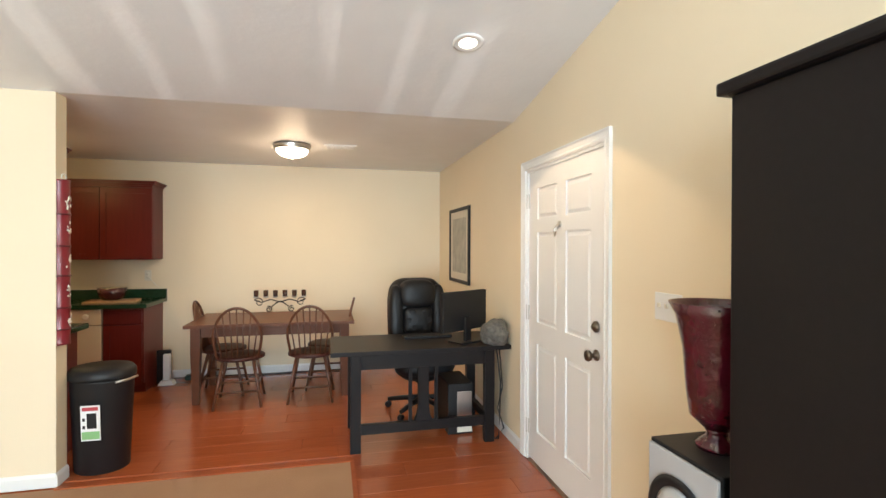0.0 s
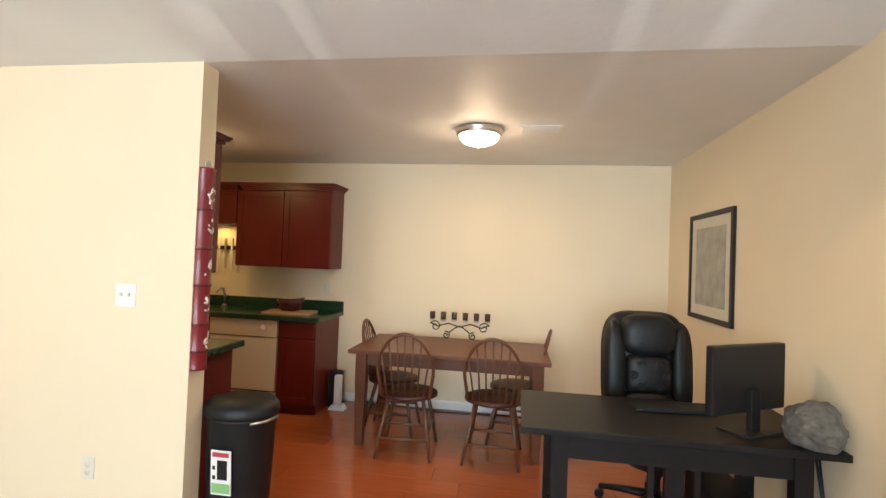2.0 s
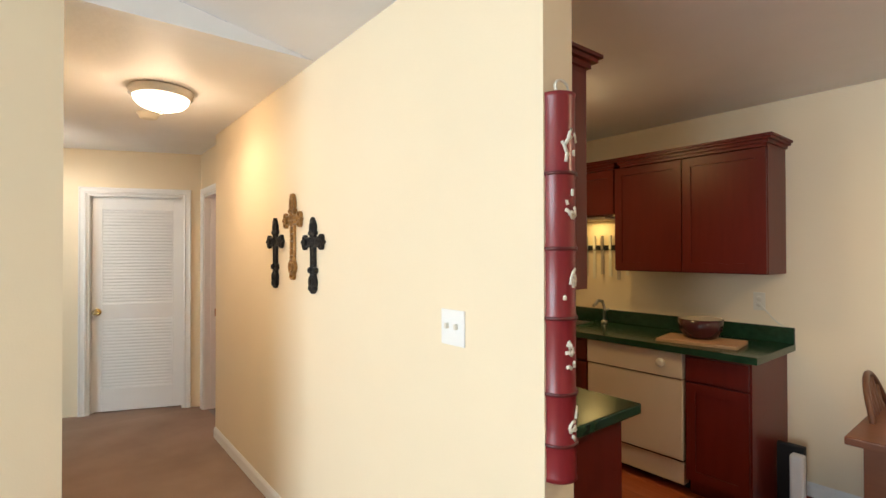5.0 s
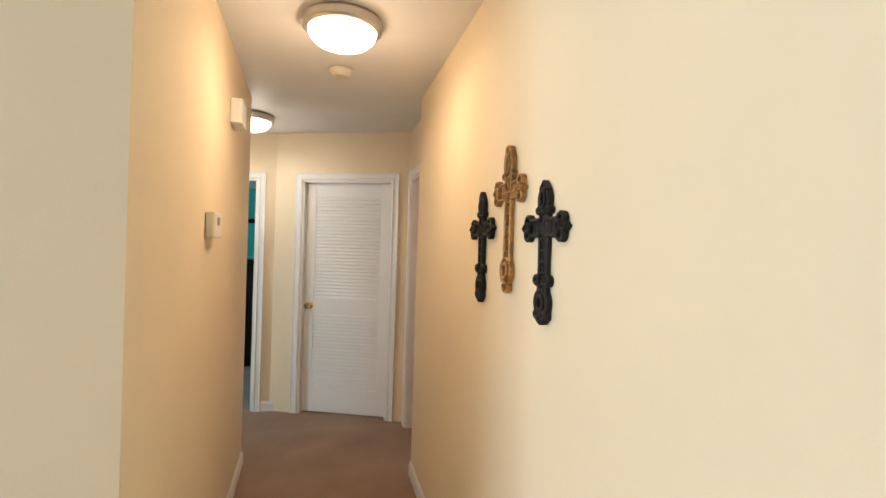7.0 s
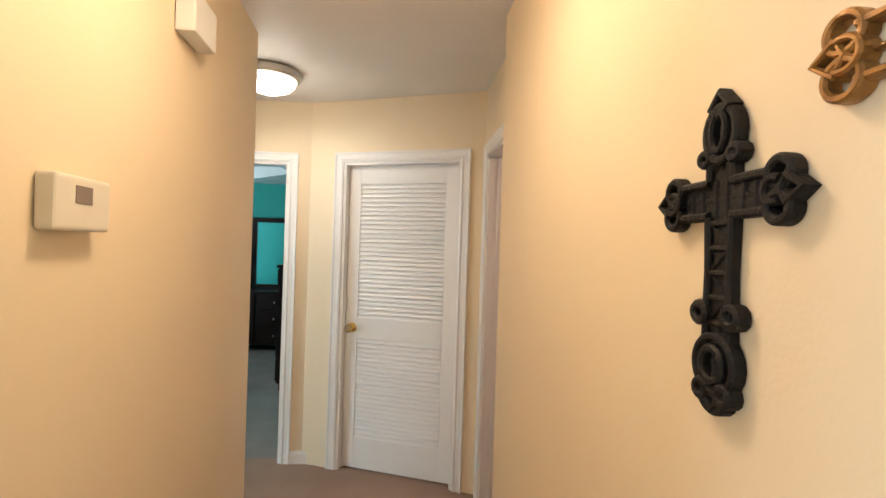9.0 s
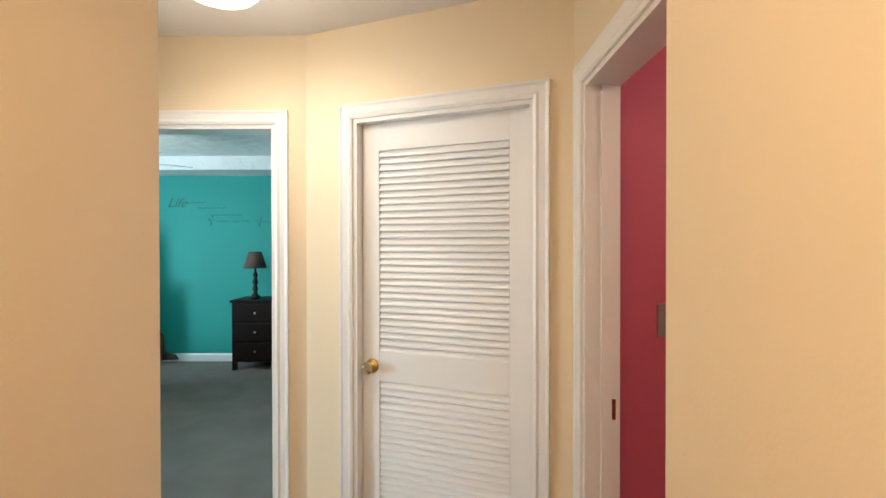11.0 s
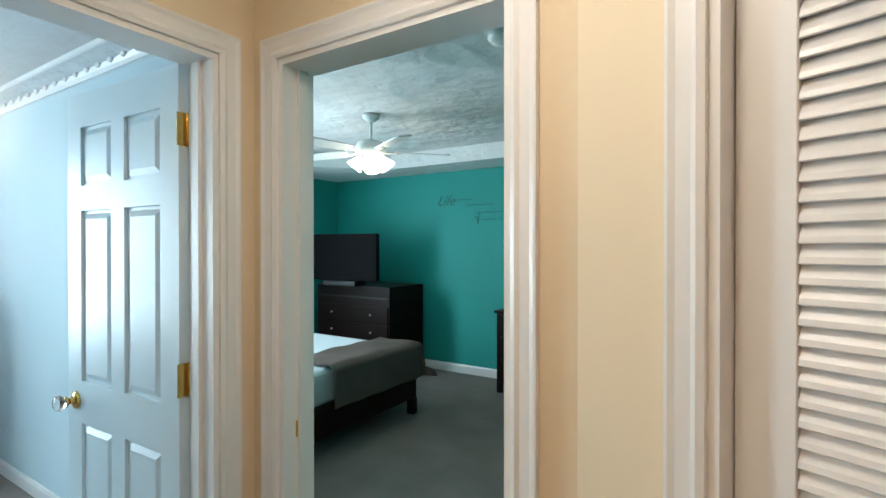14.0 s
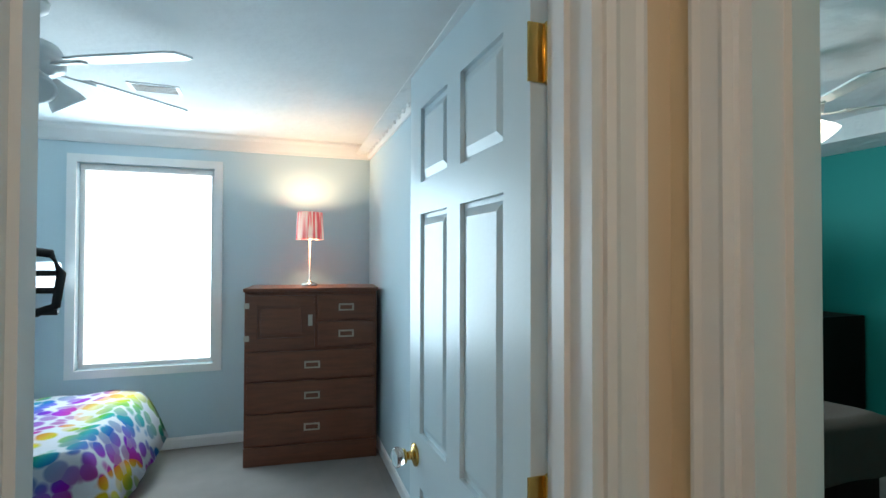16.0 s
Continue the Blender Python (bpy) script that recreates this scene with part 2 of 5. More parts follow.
EDOOR = (2.13, 3.14, 0.0, 2.028)
wall("wall_east", "y", EAST, 0.14, -4.0, BACK + 0.14, 3.8, CREAM, "cream painted wall with the front door", [EDOOR])
wall("wall_back", "x", BACK, 0.14, -3.6, EAST, H + 0.1, CREAM, "cream painted wall behind the dining table")
wall("wall_cross", "x", CROSS, 0.125, -5.08, -1.712, H + 0.001, CREAM, "cream painted wall between hall and kitchen")
wall("wall_kitchen_west", "y", -3.6, -0.1, CROSS + 0.125, BACK, H, CREAM, "cream painted kitchen end wall")
wall("wall_living_west", "y", -3.163, -0.1, -4.0, 2.39, 3.8, CREAM, "cream painted living room side wall")
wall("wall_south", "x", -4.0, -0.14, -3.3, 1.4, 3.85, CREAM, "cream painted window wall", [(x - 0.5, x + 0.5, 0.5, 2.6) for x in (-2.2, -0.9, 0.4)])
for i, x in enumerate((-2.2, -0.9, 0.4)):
    win_ob = setting("window_%d" % (i + 2), bx(bx(box(x - 0.5, x - 0.45, -4.08, -4.02, 0.5, 2.6), x + 0.45, x + 0.5, -4.08, -4.02, 0.5, 2.6), x - 0.45, x + 0.45, -4.08, -4.02, 1.52, 1.58), WHITE, "white window frame with a middle rail and unseen slats added to split the sun glints")
    # unseen slats, added to cut the sun glints into streaks on the ceiling
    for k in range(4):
        part("blind_slat", box(x - 0.45 + k * 0.225, x - 0.275 + k * 0.225 - 0.03 * (k % 2), -4.052, -4.048, 0.5, 2.6), GLINT_SLAT, win_ob)
# gable over the hall opening
setting("wall_gable", prism([(2.39, H), (3.38, H), (2.39, vault(2.39))], "x", -3.263, -3.163), CEIL, "off-white gable above the hall opening")
setting("ceiling_vault", prism([(3.39, H), (3.39, H + 0.12), (-4.1, vault(-4.1) + 0.12), (-4.1, vault(-4.1))], "x", -3.163, EAST), CEIL, "off-white sloped semi-gloss ceiling")
setting("ceiling_dining", box(-3.6, EAST, 3.39, BACK, H, H + 0.12), CEIL, "off-white textured ceiling over dining room and kitchen")
setting("ceiling_hall", box(-6.6, -3.263, 1.2, 3.38, H, H + 0.12), CEIL, "off-white textured hall ceiling")
setting("ceiling_hall_end", box(-6.6, -5.08, 3.38, 3.6, H, H + 0.12), CEIL, "off-white textured ceiling by the bathroom door")


def baseboard(name, x0, y0, x1, y1, side=1, h=0.085):
    d = Vector((x1 - x0, y1 - y0, 0))
    n = Vector((-d.y, d.x, 0)).normalized() * side
    bm = bmesh.new()
    prof = [(0.0, 0.0), (0.013, 0.0), (0.013, h - 0.02), (0.008, h - 0.008), (0.004, h), (0.0, h)]
    ends = []
    for p in (Vector((x0, y0, 0)), Vector((x1, y1, 0))):
        ends.append([bm.verts.new(p + n * a + Vector((0, 0, b))) for a, b in prof])
    k = len(prof)
    for i in range(k):
        bm.faces.new((ends[0][i], ends[0][(i + 1) % k], ends[1][(i + 1) % k], ends[1][i]))
    bm.faces.new(ends[0])
    bm.faces.new(ends[1][::-1])
    return setting(name, bm, WHITE, "white painted baseboard")


baseboard("baseboard", -5.08, CROSS, -1.712, CROSS, -1)
baseboard("baseboard", -1.712, CROSS - 0.013, -1.712, CROSS + 0.125, -1)
baseboard("baseboard", -1.85, BACK, EAST, BACK, -1)
baseboard("baseboard", EAST, 3.21, EAST, BACK, 1)
baseboard("baseboard", EAST, -4, EAST, 2.07, 1)
baseboard("baseboard", -3.163, 2.39, -5.415, 2.295, -1)
baseboard("baseboard", -3.163, -4, -3.163, 2.39, -1)
baseboard("baseboard", -6.465, 2.27, -6.465, 2.42, -1)
baseboard("baseboard", -6.045, 3.39, -6.016, 3.462, 1)

# ---- structure: hall end ----
LDIR = Vector((0.348, 0.855, 0)).normalized()          # along the louvered closet wall
LA, LB = Vector((-6.393, 2.535, 0)), Vector((-6.045, 3.39, 0))
LYAW = math.degrees(math.atan2(LDIR.y, LDIR.x))
LLEN = (LB - LA).length
CAS = 0.062
setting("wall_hall_south", prism([(-3.264, 2.386), (-5.415, 2.295), (-5.415, 2.195), (-3.264, 2.286)], "z", 0, H), CREAM, "cream painted hall wall with thermostat")
wall("wall_hall_return", "y", -5.415, 0.1, 1.345, 2.196, H, CREAM, "cream painted return wall in the hall")
wall("wall_bedroom_hall", "y", -6.465, -0.06, 1.345, 2.43, H, CREAM, "cream hall wall with the bedroom doorway", [(1.46, 2.215, 0, 2.03)])
wall("wall_bedroom_inner", "y", -6.525, -0.06, 1.226, 2.43, 2.36, TEAL, "teal inner face of the doorway wall", [(1.46, 2.215, 0, 2.03)])
wall("wall_teal_east", "y", -6.6905, -0.06, -2.2, 1.226, 2.36, TEAL, "teal painted wall beside the doorway")
wall("wall_blue_hall", "x", 1.345, -0.06, -6.525, -5.315, H, CREAM, "cream hall wall with the blue bedroom doorway", [(-6.345, -5.62, 0, 2.03)])
wall("wall_blue_inner", "x", 1.285, -0.06, -6.62, -3.5, H, PALE_BLUE, "pale blue inner face of the doorway wall", [(-6.345, -5.62, 0, 2.03)])
wall("wall_bath_hall", "x", 3.47, 0.06, -6.10, -4.9, H, CREAM, "cream hall wall with the bathroom doorway", [(-5.89, -5.14, 0, 2.03)])
wall("wall_bath_inner", "x", 3.53, 0.06, -6.10, -4.4, H, PINK, "raspberry inner face of the bathroom wall", [(-5.89, -5.14, 0, 2.03)])
wall("wall_bath_west", "y", -5.93, -0.1, 3.59, 5.2, H, PINK, "raspberry bathroom wall with a switch")
wall("wall_bath_north", "x", 5.2, 0.1, -6.0, -4.4, H, PINK, "raspberry bathroom end wall")
wall("wall_bath_east", "y", -4.4, 0.1, 3.59, 5.2, H, PINK, "raspberry bathroom side wall")
setting("ceiling_bath", box(-6.1, -4.3, 3.6, 5.3, H, H + 0.1), CEIL_FLAT, "white bathroom ceiling")

# louvered closet wall, built along its own axis
closet_m = Matrix.Translation(LA) @ pose(0, 0, 0, 0, 0, LYAW)
bm = bmesh.new()
bx(bm, -0.20, CAS, 0, 0.12, 0, H)
bx(bm, LLEN - CAS, LLEN + 0.14, 0, 0.12, 0, H)
bx(bm, CAS, LLEN - CAS, 0, 0.12, 2.03, H)
ob = setting("wall_closet", bm, CREAM, "cream angled wall round the louvered closet door")
ob.matrix_basis = closet_m
ob = setting("wall_closet_back", box(-0.2, LLEN + 0.2, 0.62, 0.68, 0, H), CREAM, "plain wall at the back of the closet")
ob.matrix_basis = closet_m


def casing(name, w, h, depth, m, wide=CAS, back=True):
    """Door trim: jambs through the wall and profiled casing on the front (local -y), opening from x 0 to w."""
    frame_ob = thing(name, "white painted door casing and jamb", "door frame", m)
    tagged(frame_ob, kind="structure")

    def moulding(bm, horizontal, a, b, inner, sign):
        prof = [(0.0, 0.0), (0.0, 0.010), (0.012, 0.015), (0.022, 0.011), (0.046, 0.014), (0.056, 0.019), (wide, 0.019), (wide, 0.0)]
        rings = []
        for end in (a, b):
            ring = []
            for u, d in prof:
                if horizontal:
                    xx = (-u if end == a else w + u)
                    ring.append(bm.verts.new((xx, -d, inner + u)))
                else:
                    zz = end if end == a else end + u
                    ring.append(bm.verts.new((inner + sign * u, -d, zz)))
            rings.append(ring)
        n = len(prof)
        for i in range(n):
            bm.faces.new((rings[0][i], rings[0][(i + 1) % n], rings[1][(i + 1) % n], rings[1][i]))
        bm.faces.new(rings[0])
        bm.faces.new(rings[1][::-1])
        return bm
    for nm, args in (("casing_left", (False, 0.0, h, 0.0, -1)), ("casing_right", (False, 0.0, h, w, 1)), ("casing_head", (True, 0, 1, h, 1))):
        part(nm, moulding(bmesh.new(), *args), WHITE, frame_ob)
    j = 0.018
    part("jamb_left", bx(box(-0.003, j, 0.0, depth, 0, h + 0.003, 0), j, j + 0.011, depth * 0.45, depth * 0.45 + 0.035, 0, h - j), WHITE, frame_ob)
    part("jamb_right", bx(box(w - j, w + 0.003, 0.0, depth, 0, h + 0.003), w - j - 0.011, w - j, depth * 0.45, depth * 0.45 + 0.035, 0, h - j), WHITE, frame_ob)
    part("jamb_head", box(j, w - j, 0.0, depth, h - j, h + 0.003), WHITE, frame_ob)
    return frame_ob


# local x along the wall to the right as seen from the hall, local y into the wall
casing("door_frame_closet", LLEN - 2 * CAS, 2.03, 0.12, closet_m @ pose(CAS, 0, 0))
casing("door_frame_bedroom", 0.755, 2.03, 0.12, pose(-6.465, 1.46, 0, 0, 0, 90))
casing("door_frame_blue", 0.725, 2.03, 0.12, pose(-5.62, 1.345, 0, 0, 0, 180))
casing("door_frame_bath", 0.75, 2.03, 0.12, pose(-5.89, 3.47, 0, 0, 0, 0))
casing("door_frame_entry", 1.01, 2.028, 0.10, pose(EAST, 3.14, 0, 0, 0, -90))

# ---- structure: teal bedroom ----
TX, TH = -10.385, 2.36
wall("wall_teal_west", "y", TX, -0.12, -2.25, 2.35, TH, TEAL, "teal painted wall with script lettering")
wall("wall_teal_south", "x", -2.15, -0.12, TX, -6.691, TH, TEAL, "teal painted window wall", [(-8.0, -7.0, 0.75, 2.15)])
wall("wall_teal_north", "x", 2.25, 0.12, TX, -6.5, TH, TEAL, "teal painted side wall")
baseboard("baseboard", TX, -2.15, TX, 2.25, -1, 0.10)
OCT_X, OCT_Y, CH = (-9.89, -7.10), (-1.45, 1.60), 0.62
oct_pts = [(OCT_X[0], OCT_Y[0] + CH), (OCT_X[0] + CH, OCT_Y[0]), (OCT_X[1] - CH, OCT_Y[0]), (OCT_X[1], OCT_Y[0] + CH), (OCT_X[1], OCT_Y[1] - CH), (OCT_X[1] - CH, OCT_Y[1]), (OCT_X[0] + CH, OCT_Y[1]), (OCT_X[0], OCT_Y[1] - CH)]
bm = bmesh.new()
TZ = TH + 0.16
lowr = [bm.verts.new((x, y, TH)) for x, y in oct_pts]
topr = [bm.verts.new((x, y, TZ)) for x, y in oct_pts]
c4 = [bm.verts.new((x, y, TH)) for x, y in ((TX - 0.1, -2.25), (-6.5, -2.25), (-6.5, 2.35), (TX - 0.1, 2.35))]
for i in range(8):
    bm.faces.new((lowr[i], lowr[(i + 1) % 8], topr[(i + 1) % 8], topr[i]))
bm.faces.new(topr)
bm.faces.new((c4[0], c4[1], lowr[2], lowr[1]))
bm.faces.new((c4[1], c4[2], lowr[4], lowr[3]))
bm.faces.new((c4[2], c4[3], lowr[6], lowr[5]))
bm.faces.new((c4[3], c4[0], lowr[0], lowr[7]))
for k, (i, j) in enumerate(((0, 1), (2, 3), (4, 5), (6, 7))):
    bm.faces.new((c4[k], lowr[j], lowr[i]))
setting("ceiling_teal", bm, CEIL_STOMPED, "white textured tray ceiling with chamfered corners")
setting("ceiling_teal_cap", box(TX - 0.12, -6.45, -2.3, 2.4, TZ + 0.02, TZ + 0.1), CEIL_FLAT, "plain cover over the tray ceiling")

# ---- structure: blue bedroom ----
BX, BY = -6.63, -2.28
WIN = (-5.40, -4.48, 0.64, 2.17)
wall("wall_blue_west", "y", BX, -0.06, BY, 1.285, H, PALE_BLUE, "pale blue painted bedroom wall")
wall("wall_blue_south", "x", BY, -0.12, BX, -3.4, H, PALE_BLUE, "pale blue painted window wall", [WIN])
wall("wall_blue_east", "y", -3.5, 0.1, BY, 1.285, H, PALE_BLUE, "pale blue painted bedroom wall")
setting("ceiling_blue", box(BX, -3.4, BY, 1.285, H, H + 0.1), CEIL_FLAT, "white bedroom ceiling")
baseboard("baseboard", BX, BY, BX, 1.225, -1)
baseboard("baseboard", BX, BY, -3.5, BY, 1)
setting("backdrop", box(-10.0, -3.8, -3.2, -3.15, 0, 3.2), OUTSIDE, "overexposed daylight outside the windows")

# ---- doors ----
def panel_door(name, w, h, mat, label, m, t=0.035):
    """A six-panel door: local x from the hinge 0 to w, thickness in y, recessed panels with raised fields."""
    d = thing(name, label, "door", m)
    s, mid = w * 0.14, w * 0.12
    pw = (w - 2 * s - mid) / 2
    xs = [(s, s + pw), (s + pw + mid, w - s)]
    zs = [(0.22, 0.22 + 0.30 * h), (0.22 + 0.30 * h + 0.15, h - 0.42), (h - 0.33, h - 0.12)]
    bm = bmesh.new()
    cuts_x = [0, xs[0][0], xs[0][1], xs[1][0], xs[1][1], w]
    cuts_z = [0.006] + [v for z in zs for v in z] + [h]
    for i in range(5):
        for k in range(len(cuts_z) - 1):
            hole = i in (1, 3) and k in (1, 3, 5)
            dd = 0.011 if hole else 0
            bx(bm, cuts_x[i], cuts_x[i + 1], dd, t - dd, cuts_z[k], cuts_z[k + 1])
    bmesh.ops.remove_doubles(bm, verts=bm.verts[:], dist=1e-5)
    part("slab", bm, mat, d)
    for a, b in xs:
        for c, e in zs:
            bm = bmesh.new()
            for y, sg in ((0.011, -1), (t - 0.011, 1)):
                o = [bm.verts.new(p) for p in ((a + 0.012, y, c + 0.012), (b - 0.012, y, c + 0.012), (b - 0.012, y, e - 0.012), (a + 0.012, y, e - 0.012))]
                n = [bm.verts.new(p) for p in ((a + 0.032, y + sg * 0.009, c + 0.032), (b - 0.032, y + sg * 0.009, c + 0.032), (b - 0.032, y + sg * 0.009, e - 0.032), (a + 0.032, y + sg * 0.009, e - 0.032))]
                for i in range(4):
                    bm.faces.new((o[i], o[(i + 1) % 4], n[(i + 1) % 4], n[i]))
                bm.faces.new(n)
            part("panel", bm, mat, d)
    return d


def hinge(parent, x, y, z, mat, m=None):
    hb = part("hinge", bx(box(x - 0.028, x + 0.028, y - 0.003, y + 0.003, z - 0.05, z + 0.05), x - 0.02, x - 0.012, y - 0.004, y + 0.004, z - 0.03, z + 0.03), mat, parent, "metal butt hinge")
    part("knuckle", lathe([(0.006, -0.052), (0.007, -0.05), (0.007, 0.05), (0.006, 0.052)], 10, None, (x, y - 0.006, z)), mat, hb)


KNOB = [(0.030, 0.0), (0.030, 0.006), (0.012, 0.010), (0.012, 0.030), (0.026, 0.040), (0.030, 0.052), (0.026, 0.062), (0.010, 0.066)]

ROSETTE = [(0.032, 0.0), (0.032, 0.005), (0.022, 0.009), (0.012, 0.012), (0.012, 0.028), (0.020, 0.031), (0.020, 0.036), (0.010, 0.038)]
CRYSTAL = [(0.014, 0.0365), (0.022, 0.040), (0.028, 0.050), (0.027, 0.062), (0.020, 0.068), (0.006, 0.070)]


def glass_knob(parent, m):
    k = part("door_knob", lathe(ROSETTE), BRASS, parent, "brass rosette and neck", m)
    part("glass_ball", lathe(CRYSTAL, 10), GLASS, k, "clear faceted glass knob")


entry = panel_door("front_door", 0.97, 1.998, WHITE, "white six-panel front door, closed, with bronze knob and deadbolt", pose(EAST + 0.012, 3.12, 0.012, 0, 0, -90))
part("door_knob", lathe(KNOB), BRONZE, entry, "dark bronze round knob", pose(0.895, 0, 0.91, 90))
part("deadbolt", lathe([(0.030, 0), (0.030, 0.012), (0.022, 0.018), (0.010, 0.03)]), BRONZE, entry, "dark bronze deadbolt", pose(0.895, 0, 1.06, 90))
bm = lathe([(0.02, 0), (0.02, 0.008), (0.006, 0.012)], 14)
tube([(0, 0.0, 0.012), (0.02, -0.03, 0.03), (0.0, -0.07, 0.035), (-0.02, -0.03, 0.03), (0, 0, 0.012)], 0.006, 8, bm)
part("door_knocker", bm, STEEL, entry, "small metal knocker", pose(0.47, 0, 1.62, 90))
for z in (0.22, 1.02, 1.80):
    hinge(entry, -0.012, -0.002, z, STEEL)

blue_door = panel_door("bedroom_door", 0.70, 2.01, DOOR_BLUE, "white six-panel bedroom door standing open, glossy paint with blue daylight in its colour", pose(-6.341, 1.205, 0.012, 0, 0, -88))
for yy, rx in ((0.035, -90), (0.0, 90)):
    glass_knob(blue_door, pose(0.64, yy, 0.90, rx))
for z in (0.25, 1.07, 1.825):
    hg = part("hinge", bx(box(-6.346, -6.340, 1.212, 1.258, z - 0.05, z + 0.05), -6.336, -6.300, 1.2062, 1.2090, z - 0.05, z + 0.05), BRASS, blue_door, "brass butt hinge", blue_door.matrix_basis.inverted())
    part("knuckle", lathe([(0.006, -0.052), (0.0075, -0.05), (0.0075, 0.05), (0.006, 0.052)], 12, None, (-6.337, 1.212, z)), BRASS, hg)

# louvered closet door: one slat after another
LW = LLEN - 2 * CAS - 0.04
louver = thing("louvered_door", "white louvered closet door, closed, with glass knob", "door", closet_m @ pose(CAS + 0.02, 0.045, 0.012))
part("stile", box(0, 0.085, 0, 0.034, 0, 2.0, 0.002, 1), WHITE, louver)
part("stile", box(LW - 0.085, LW, 0, 0.034, 0, 2.0, 0.002, 1), WHITE, louver)
for a, b in ((0, 0.20), (0.86, 0.99), (1.88, 2.0)):
    part("rail", box(0.085, LW - 0.085, 0.001, 0.033, a, b), WHITE, louver)
part("backing", box(0.085, LW - 0.085, 0.031, 0.0335, 0.2, 1.88), WHITE, louver)
slat = mesh_of("slat", prism([(0.002, -0.005), (0.0, -0.0140), (0.003, -0.0160), (0.0190, 0.0105), (0.0195, 0.0145), (0.0150, 0.0150)], "x", 0.086, LW - 0.086), WHITE)
for lo, hi, n in ((0.20, 0.86, 22), (0.99, 1.88, 30)):
    for i in range(n):
        s_ob = new("slat", slat)
        s_ob.parent = louver
        s_ob.location = (0, 0, lo + (i + 0.5) * (hi - lo) / n)
glass_knob(louver, pose(0.05, 0, 0.925, 90))
setting("strike_plate", box(-5.872, -5.870, 3.545, 3.575, 0.88, 0.95), BRASS, "brass strike plate on the bathroom jamb")
setting("strike_plate", box(-6.535, -6.512, 1.478, 1.480, 0.89, 0.94), BRASS, "brass strike plate on the bedroom jamb")


for z in (0.26, 1.04, 1.80):
    setting("trim_hinge", box(-6.575, -6.535, 2.193, 2.1965, z - 0.045, z + 0.045), STEEL, "steel hinge leaf on the bedroom jamb")

# ---- ceiling fixtures ----
def dome_light(x, y, label):
    d = thing("ceiling_light", label, "ceiling light", pose(x, y, H), "dome ceiling lights")
    part("pan", lathe([(0.10, 0.0), (0.165, 0.0), (0.172, -0.015), (0.16, -0.03), (0.168, -0.042), (0.15, -0.05)], 40), STEEL, d, "brushed metal rim")
    part("diffuser", lathe([(0.148, -0.048), (0.14, -0.075), (0.115, -0.10), (0.07, -0.118), (0.02, -0.124)], 40), GLOBE, d, "glowing frosted glass bowl")
    part("finial", lathe([(0.012, -0.122), (0.014, -0.132), (0.006, -0.142)], 12), STEEL, d)


dome_light(-0.41, 4.65, "flush dome light with brushed rim, lit, over the dining table")
dome_light(-4.12, 2.85, "flush dome light with brushed rim, lit, in the hall")
dome_light(-5.90, 2.22, "flush dome light with brushed rim, lit, by the bedroom doors")
# assumed fixture, added to go with the kitchen fill light
dome_light(-2.75, 4.70, "assumed flush dome light with brushed rim, lit, added to warm the kitchen")
rec = thing("recessed_light", "recessed can light with white trim, lit, in the sloped ceiling", "ceiling light", pose(0.666, 2.466, vault(2.466) - 0.001, math.degrees(math.atan(-SLOPE))))
part("trim_ring", lathe([(0.062, 0.0), (0.085, 0.0), (0.085, -0.006), (0.07, -0.010), (0.062, -0.006)], 32), WHITE, rec)
part("lens", lathe([(0.061, -0.001), (0.05, -0.006), (0.01, -0.008)], 32), GLOBE, rec, "glowing lens")
vent = thing("ceiling_vent", "white slatted air vent in the dining ceiling", "vent", pose(0.03, 4.66, H))
part("frame", bx(bx(bx(box(-0.15, 0.15, -0.10, -0.08, -0.008, -0.0005), -0.15, 0.15, 0.08, 0.10, -0.008, -0.0005), -0.15, -0.13, -0.08, 0.08, -0.008, -0.0005), 0.13, 0.15, -0.08, 0.08, -0.008, -0.0005), WHITE, vent)
part("backing", box(-0.13, 0.13, -0.08, 0.08, -0.0015, -0.0005), GREYPLATE, vent)
for i in range(7):
    part("slat", box(-0.13, 0.13, -0.075 + i * 0.022, -0.062 + i * 0.022, -0.009, -0.002), WHITE, vent)
smoke = thing("smoke_detector", "round white smoke detector on the hall ceiling", "smoke detector", pose(-4.72, 2.86, H))
part("body", lathe([(0.068, 0.0), (0.068, -0.012), (0.058, -0.016), (0.055, -0.034), (0.03, -0.04)], 32), IVORY, smoke)


# ---- wall plates and small wall things ----
def plate(name, label, m, n=2, mat=WHITE, toggles=True):
    w = 0.024 + 0.046 * n
    p = thing(name, label, "switch", m)
    part("plate", box(-w / 2, w / 2, -0.006, 0, -0.058, 0.058, 0.003), mat, p)
    for i in range(n):
        x = (i - (n - 1) / 2) * 0.046
        if toggles:
            part("toggle", box(x - 0.005, x + 0.005, -0.018, -0.004, -0.004, 0.014, 0.002), IVORY, p)
        else:
            for z in (-0.02, 0.02):
                part("socket", lathe([(0.016, 0), (0.016, 0.003), (0.006, 0.004)], 16), IVORY, p, "", pose(x, -0.0055, z, 90))


plate("light_switch", "white double light switch on the cream wall", pose(-2.085, CROSS, 1.235), 2)
plate("light_switch", "white triple light switch beside the front door", pose(EAST, 1.655, 1.245, 0, 0, -90), 3)
plate("light_switch", "brown-grey double switch on the raspberry wall", pose(-5.93, 3.80, 1.21, 0, 0, 90), 2, GREYPLATE)
plate("wall_outlet", "white wall outlet low on the cream wall", pose(-2.25, CROSS, 0.34), 1, IVORY, False)
plate("wall_outlet", "white wall outlet above the kitchen counter", pose(-2.05, BACK, 1.16), 1, IVORY, False)
hall_turn = math.degrees(math.atan2(2.386 - 2.295, -3.264 + 5.505)) + 180
